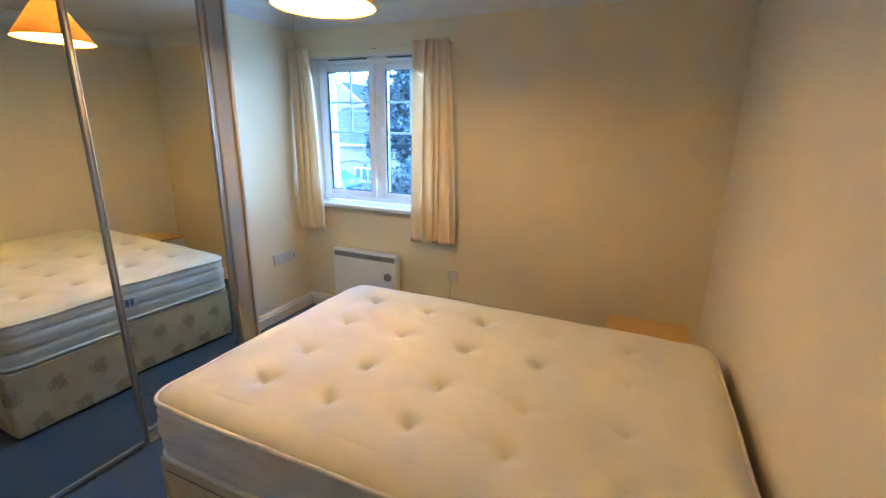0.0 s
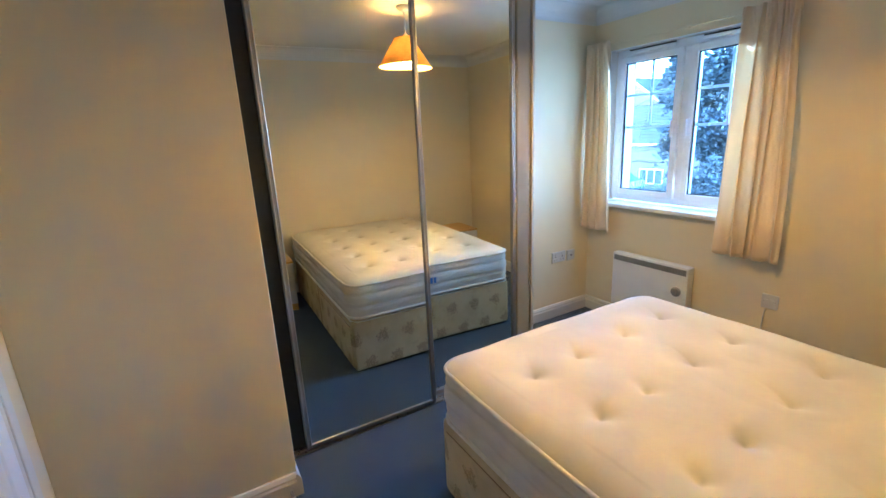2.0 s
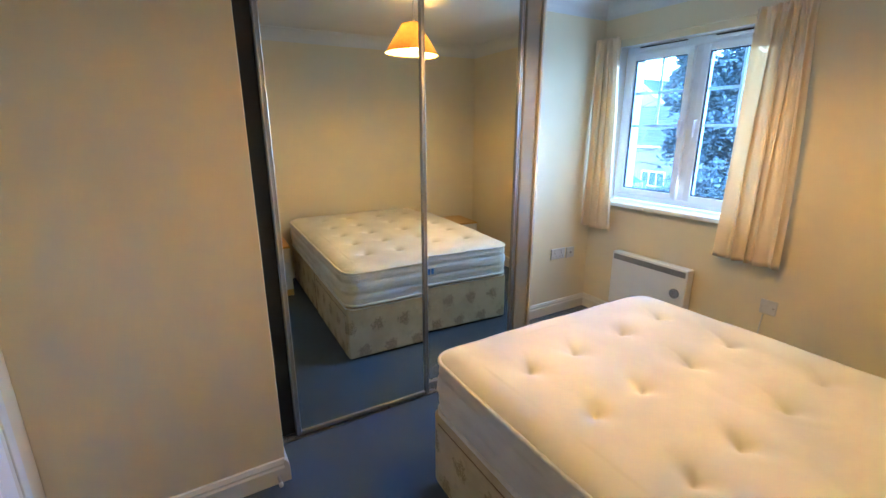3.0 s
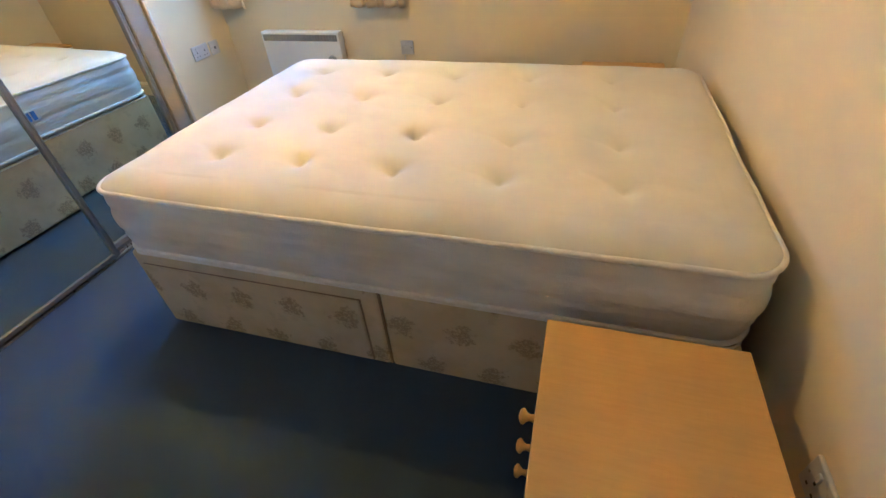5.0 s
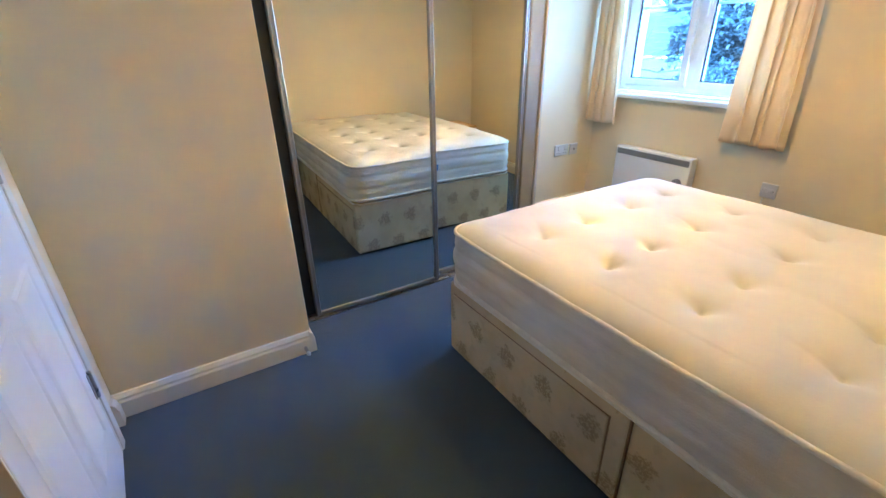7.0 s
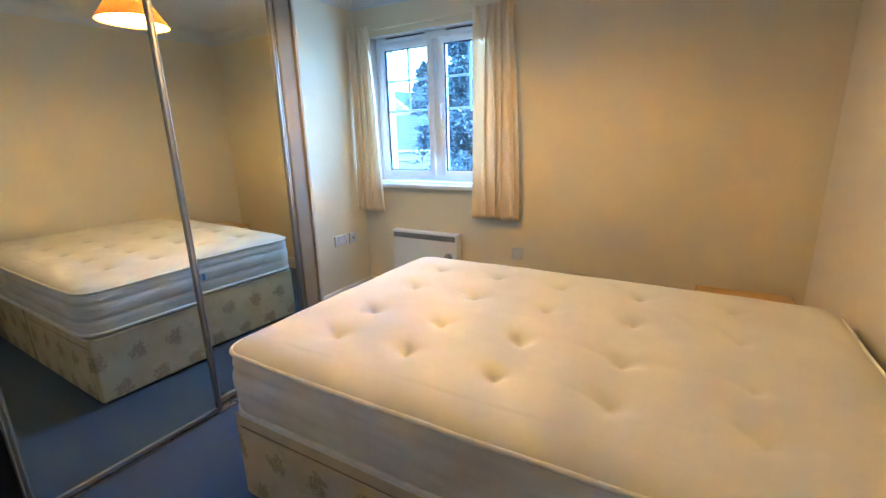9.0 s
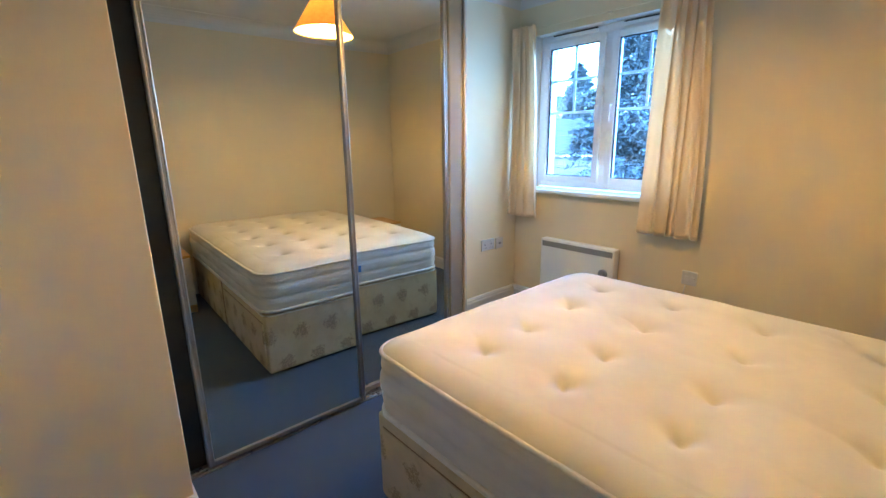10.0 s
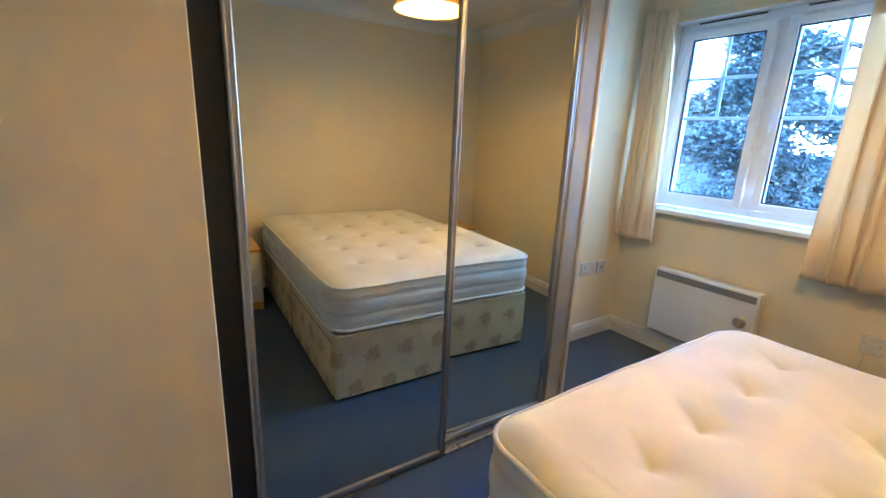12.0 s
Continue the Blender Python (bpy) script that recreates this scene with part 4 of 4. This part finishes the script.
def conifer(label, x, y, height, spread, seed, count=9000, z_low=0.6):
    """A tall conifer: a tapered trunk, tiers of drooping limbs, and sprays of needles along them."""
    r = random.Random(seed)
    t = thing("conifer_tree", (x, y, GZ), label, "tree", "trees outside")
    b = tube(bmesh.new(), [(x + 0.1 * math.sin(k), y, GZ + height * k / 10) for k in range(11)], [0.28 * (1 - k / 10.5) + 0.02 for k in range(11)], 10)
    limbs = []
    tiers = int(height * 3.2)
    for k in range(tiers):
        f = k / tiers
        z = GZ + z_low + (height - z_low) * f
        for _ in range(3):
            a = r.uniform(0, 2 * math.pi)
            l = spread * (1 - f) ** 0.75 * r.uniform(0.55, 1.15) + 0.25
            tip = Vector((x + l * math.cos(a), y + l * math.sin(a), z + r.uniform(-0.55, 0.15) * l * 0.5))
            base = Vector((x, y, z))
            mid = base.lerp(tip, 0.5) + Vector((0, 0, 0.10 * l))
            tube(b, [base, mid, tip], [0.05 * (1 - f) + 0.015, 0.025, 0.006], 5)
            limbs.append((base, mid, tip, l))
    part("trunk", b, bark, t)
    verts, faces = [], []
    total = sum(q[3] for q in limbs)
    for base, mid, tip, l in limbs:
        for _ in range(int(count * l / total)):
            f = r.uniform(0.15, 1.03)
            p = base.lerp(mid, f * 2) if f < 0.5 else mid.lerp(tip, f * 2 - 1)
            w = 0.20 * l * (1.1 - f)
            p = p + Vector((r.gauss(0, w), r.gauss(0, w), r.gauss(-0.05, 0.10)))
            spray(verts, faces, p, 0.095 if height < 8 else 0.5, r, 0.45, (tip - base).normalized() * 0.8)
    crown_mesh(verts, faces, conifer_green, t)
    return settle(t)


conifer("dark blue-green conifer standing close to the window", -4.35, 5.0, 6.6, 2.1, 21, 60000, 0.3)
conifer("tall dark conifer behind the white house", -26.8, 39.2, 11.6, 2.9, 34, 9000)


def bare_tree(label, x, y, height, seed, r0, limbs):
    """A leafless tree: a tapered trunk, and crooked limbs with twigs; each limb has its height on the trunk and its reach."""
    r = random.Random(seed)
    t = thing("bare_tree", (x, y, GZ), label, "tree", "trees outside")
    trunk = [(x + 0.08 * math.sin(k * 1.3), y + 0.05 * math.cos(k), GZ + height * k / 6) for k in range(7)]
    part("trunk", tube(bmesh.new(), trunk, [r0 * (1 - 0.11 * k) for k in range(7)], 10), bark, t)
    for z, dx, dy, dz in limbs:
        b = bmesh.new()
        root, reach = Vector((x, y, z)), Vector((dx, dy, dz))
        pts = [root]
        for k in range(1, 9):
            pts.append(root + reach * (k / 8) + Vector((0, r.gauss(0, 0.05), r.gauss(0, 0.035) + 0.10 * math.sin(k * 0.7) * reach.length * 0.25)))
        tube(b, pts, [r0 * 0.42 * (1 - 0.105 * k) for k in range(9)], 7)
        for _ in range(9):
            s0 = pts[r.randint(2, 8)]
            d = (reach.normalized() + Vector((r.gauss(0, 0.6), r.gauss(0, 0.6), r.gauss(0.1, 0.55)))).normalized()
            l = reach.length * r.uniform(0.15, 0.36)
            mid = s0 + d * l * 0.5 + Vector((r.gauss(0, 0.04), 0, r.gauss(0, 0.05)))
            tube(b, [s0, mid, s0 + d * l], [r0 * 0.12, r0 * 0.075, r0 * 0.025], 5)
        part("limb", b, bark, t)
    return settle(t)


bare_tree("leafless tree with thin crooked branches near the window", -9.9, 7.6, 4.6, 12, 0.13,
          ((0.75, 3.0, -0.2, 0.25), (0.45, 2.9, 0.1, 0.20), (1.35, 2.2, 0.2, 0.9), (0.9, 1.2, -0.3, 1.4), (1.2, -1.4, 0.2, 0.9)))
bare_tree("leafless tree with dark limbs against the sky", -2.55, 5.3, 6.2, 31, 0.17,
          ((1.55, -1.7, -0.1, 0.50), (1.95, -1.6, 0.2, 0.55), (2.35, -1.5, -0.2, 0.45), (1.2, -1.3, 0.1, 0.35), (2.6, -1.0, 0.2, 0.9), (2.2, 1.4, 0.2, 0.8)))


def shrub(label, x, y, rx, ry, top, seed, count):
    """A loose tall shrub of leafy stems with an uneven top."""
    r = random.Random(seed)
    t = thing("shrub", (x, y, GZ), label, "shrub", "shrubs outside")
    b = bmesh.new()
    verts, faces = [], []
    for k in range(26):
        a, f = r.uniform(0, 2 * math.pi), math.sqrt(r.random())
        tip = Vector((x + rx * f * math.cos(a), y + ry * f * math.sin(a), GZ + (top - GZ) * r.uniform(0.62, 1.0) * (1 - 0.25 * f * f)))
        base = Vector((x + 0.3 * rx * f * math.cos(a), y + 0.3 * ry * f * math.sin(a), GZ))
        mid = base.lerp(tip, 0.55) + Vector((r.gauss(0, 0.15), r.gauss(0, 0.15), 0))
        tube(b, [base, mid, tip], [0.035, 0.02, 0.006], 5)
        for _ in range(count // 26):
            f2 = r.uniform(0.2, 1.02)
            p = base.lerp(mid, f2 / 0.55) if f2 < 0.55 else mid.lerp(tip, (f2 - 0.55) / 0.45)
            spray(verts, faces, p + Vector((r.gauss(0, 0.14), r.gauss(0, 0.14), r.gauss(0, 0.12))), 0.075, r, 0.1)
    part("stems", b, bark, t)
    crown_mesh(verts, faces, shrub_green, t)
    return settle(t)


shrub("grey-green leafy shrub below the conifer", -4.85, 4.3, 0.5, 0.5, 1.1, 5, 13000)
shrub("tall leafy shrub under the bare tree", -3.6, 4.6, 0.75, 0.5, 1.45, 6, 18000)
shrub("tall leafy shrub at the garden's edge", -2.5, 4.4, 0.7, 0.5, 1.4, 7, 12000)
shrub("loose low shrub further off", -15.0, 20.0, 1.4, 1.2, -1.2, 8, 2000)
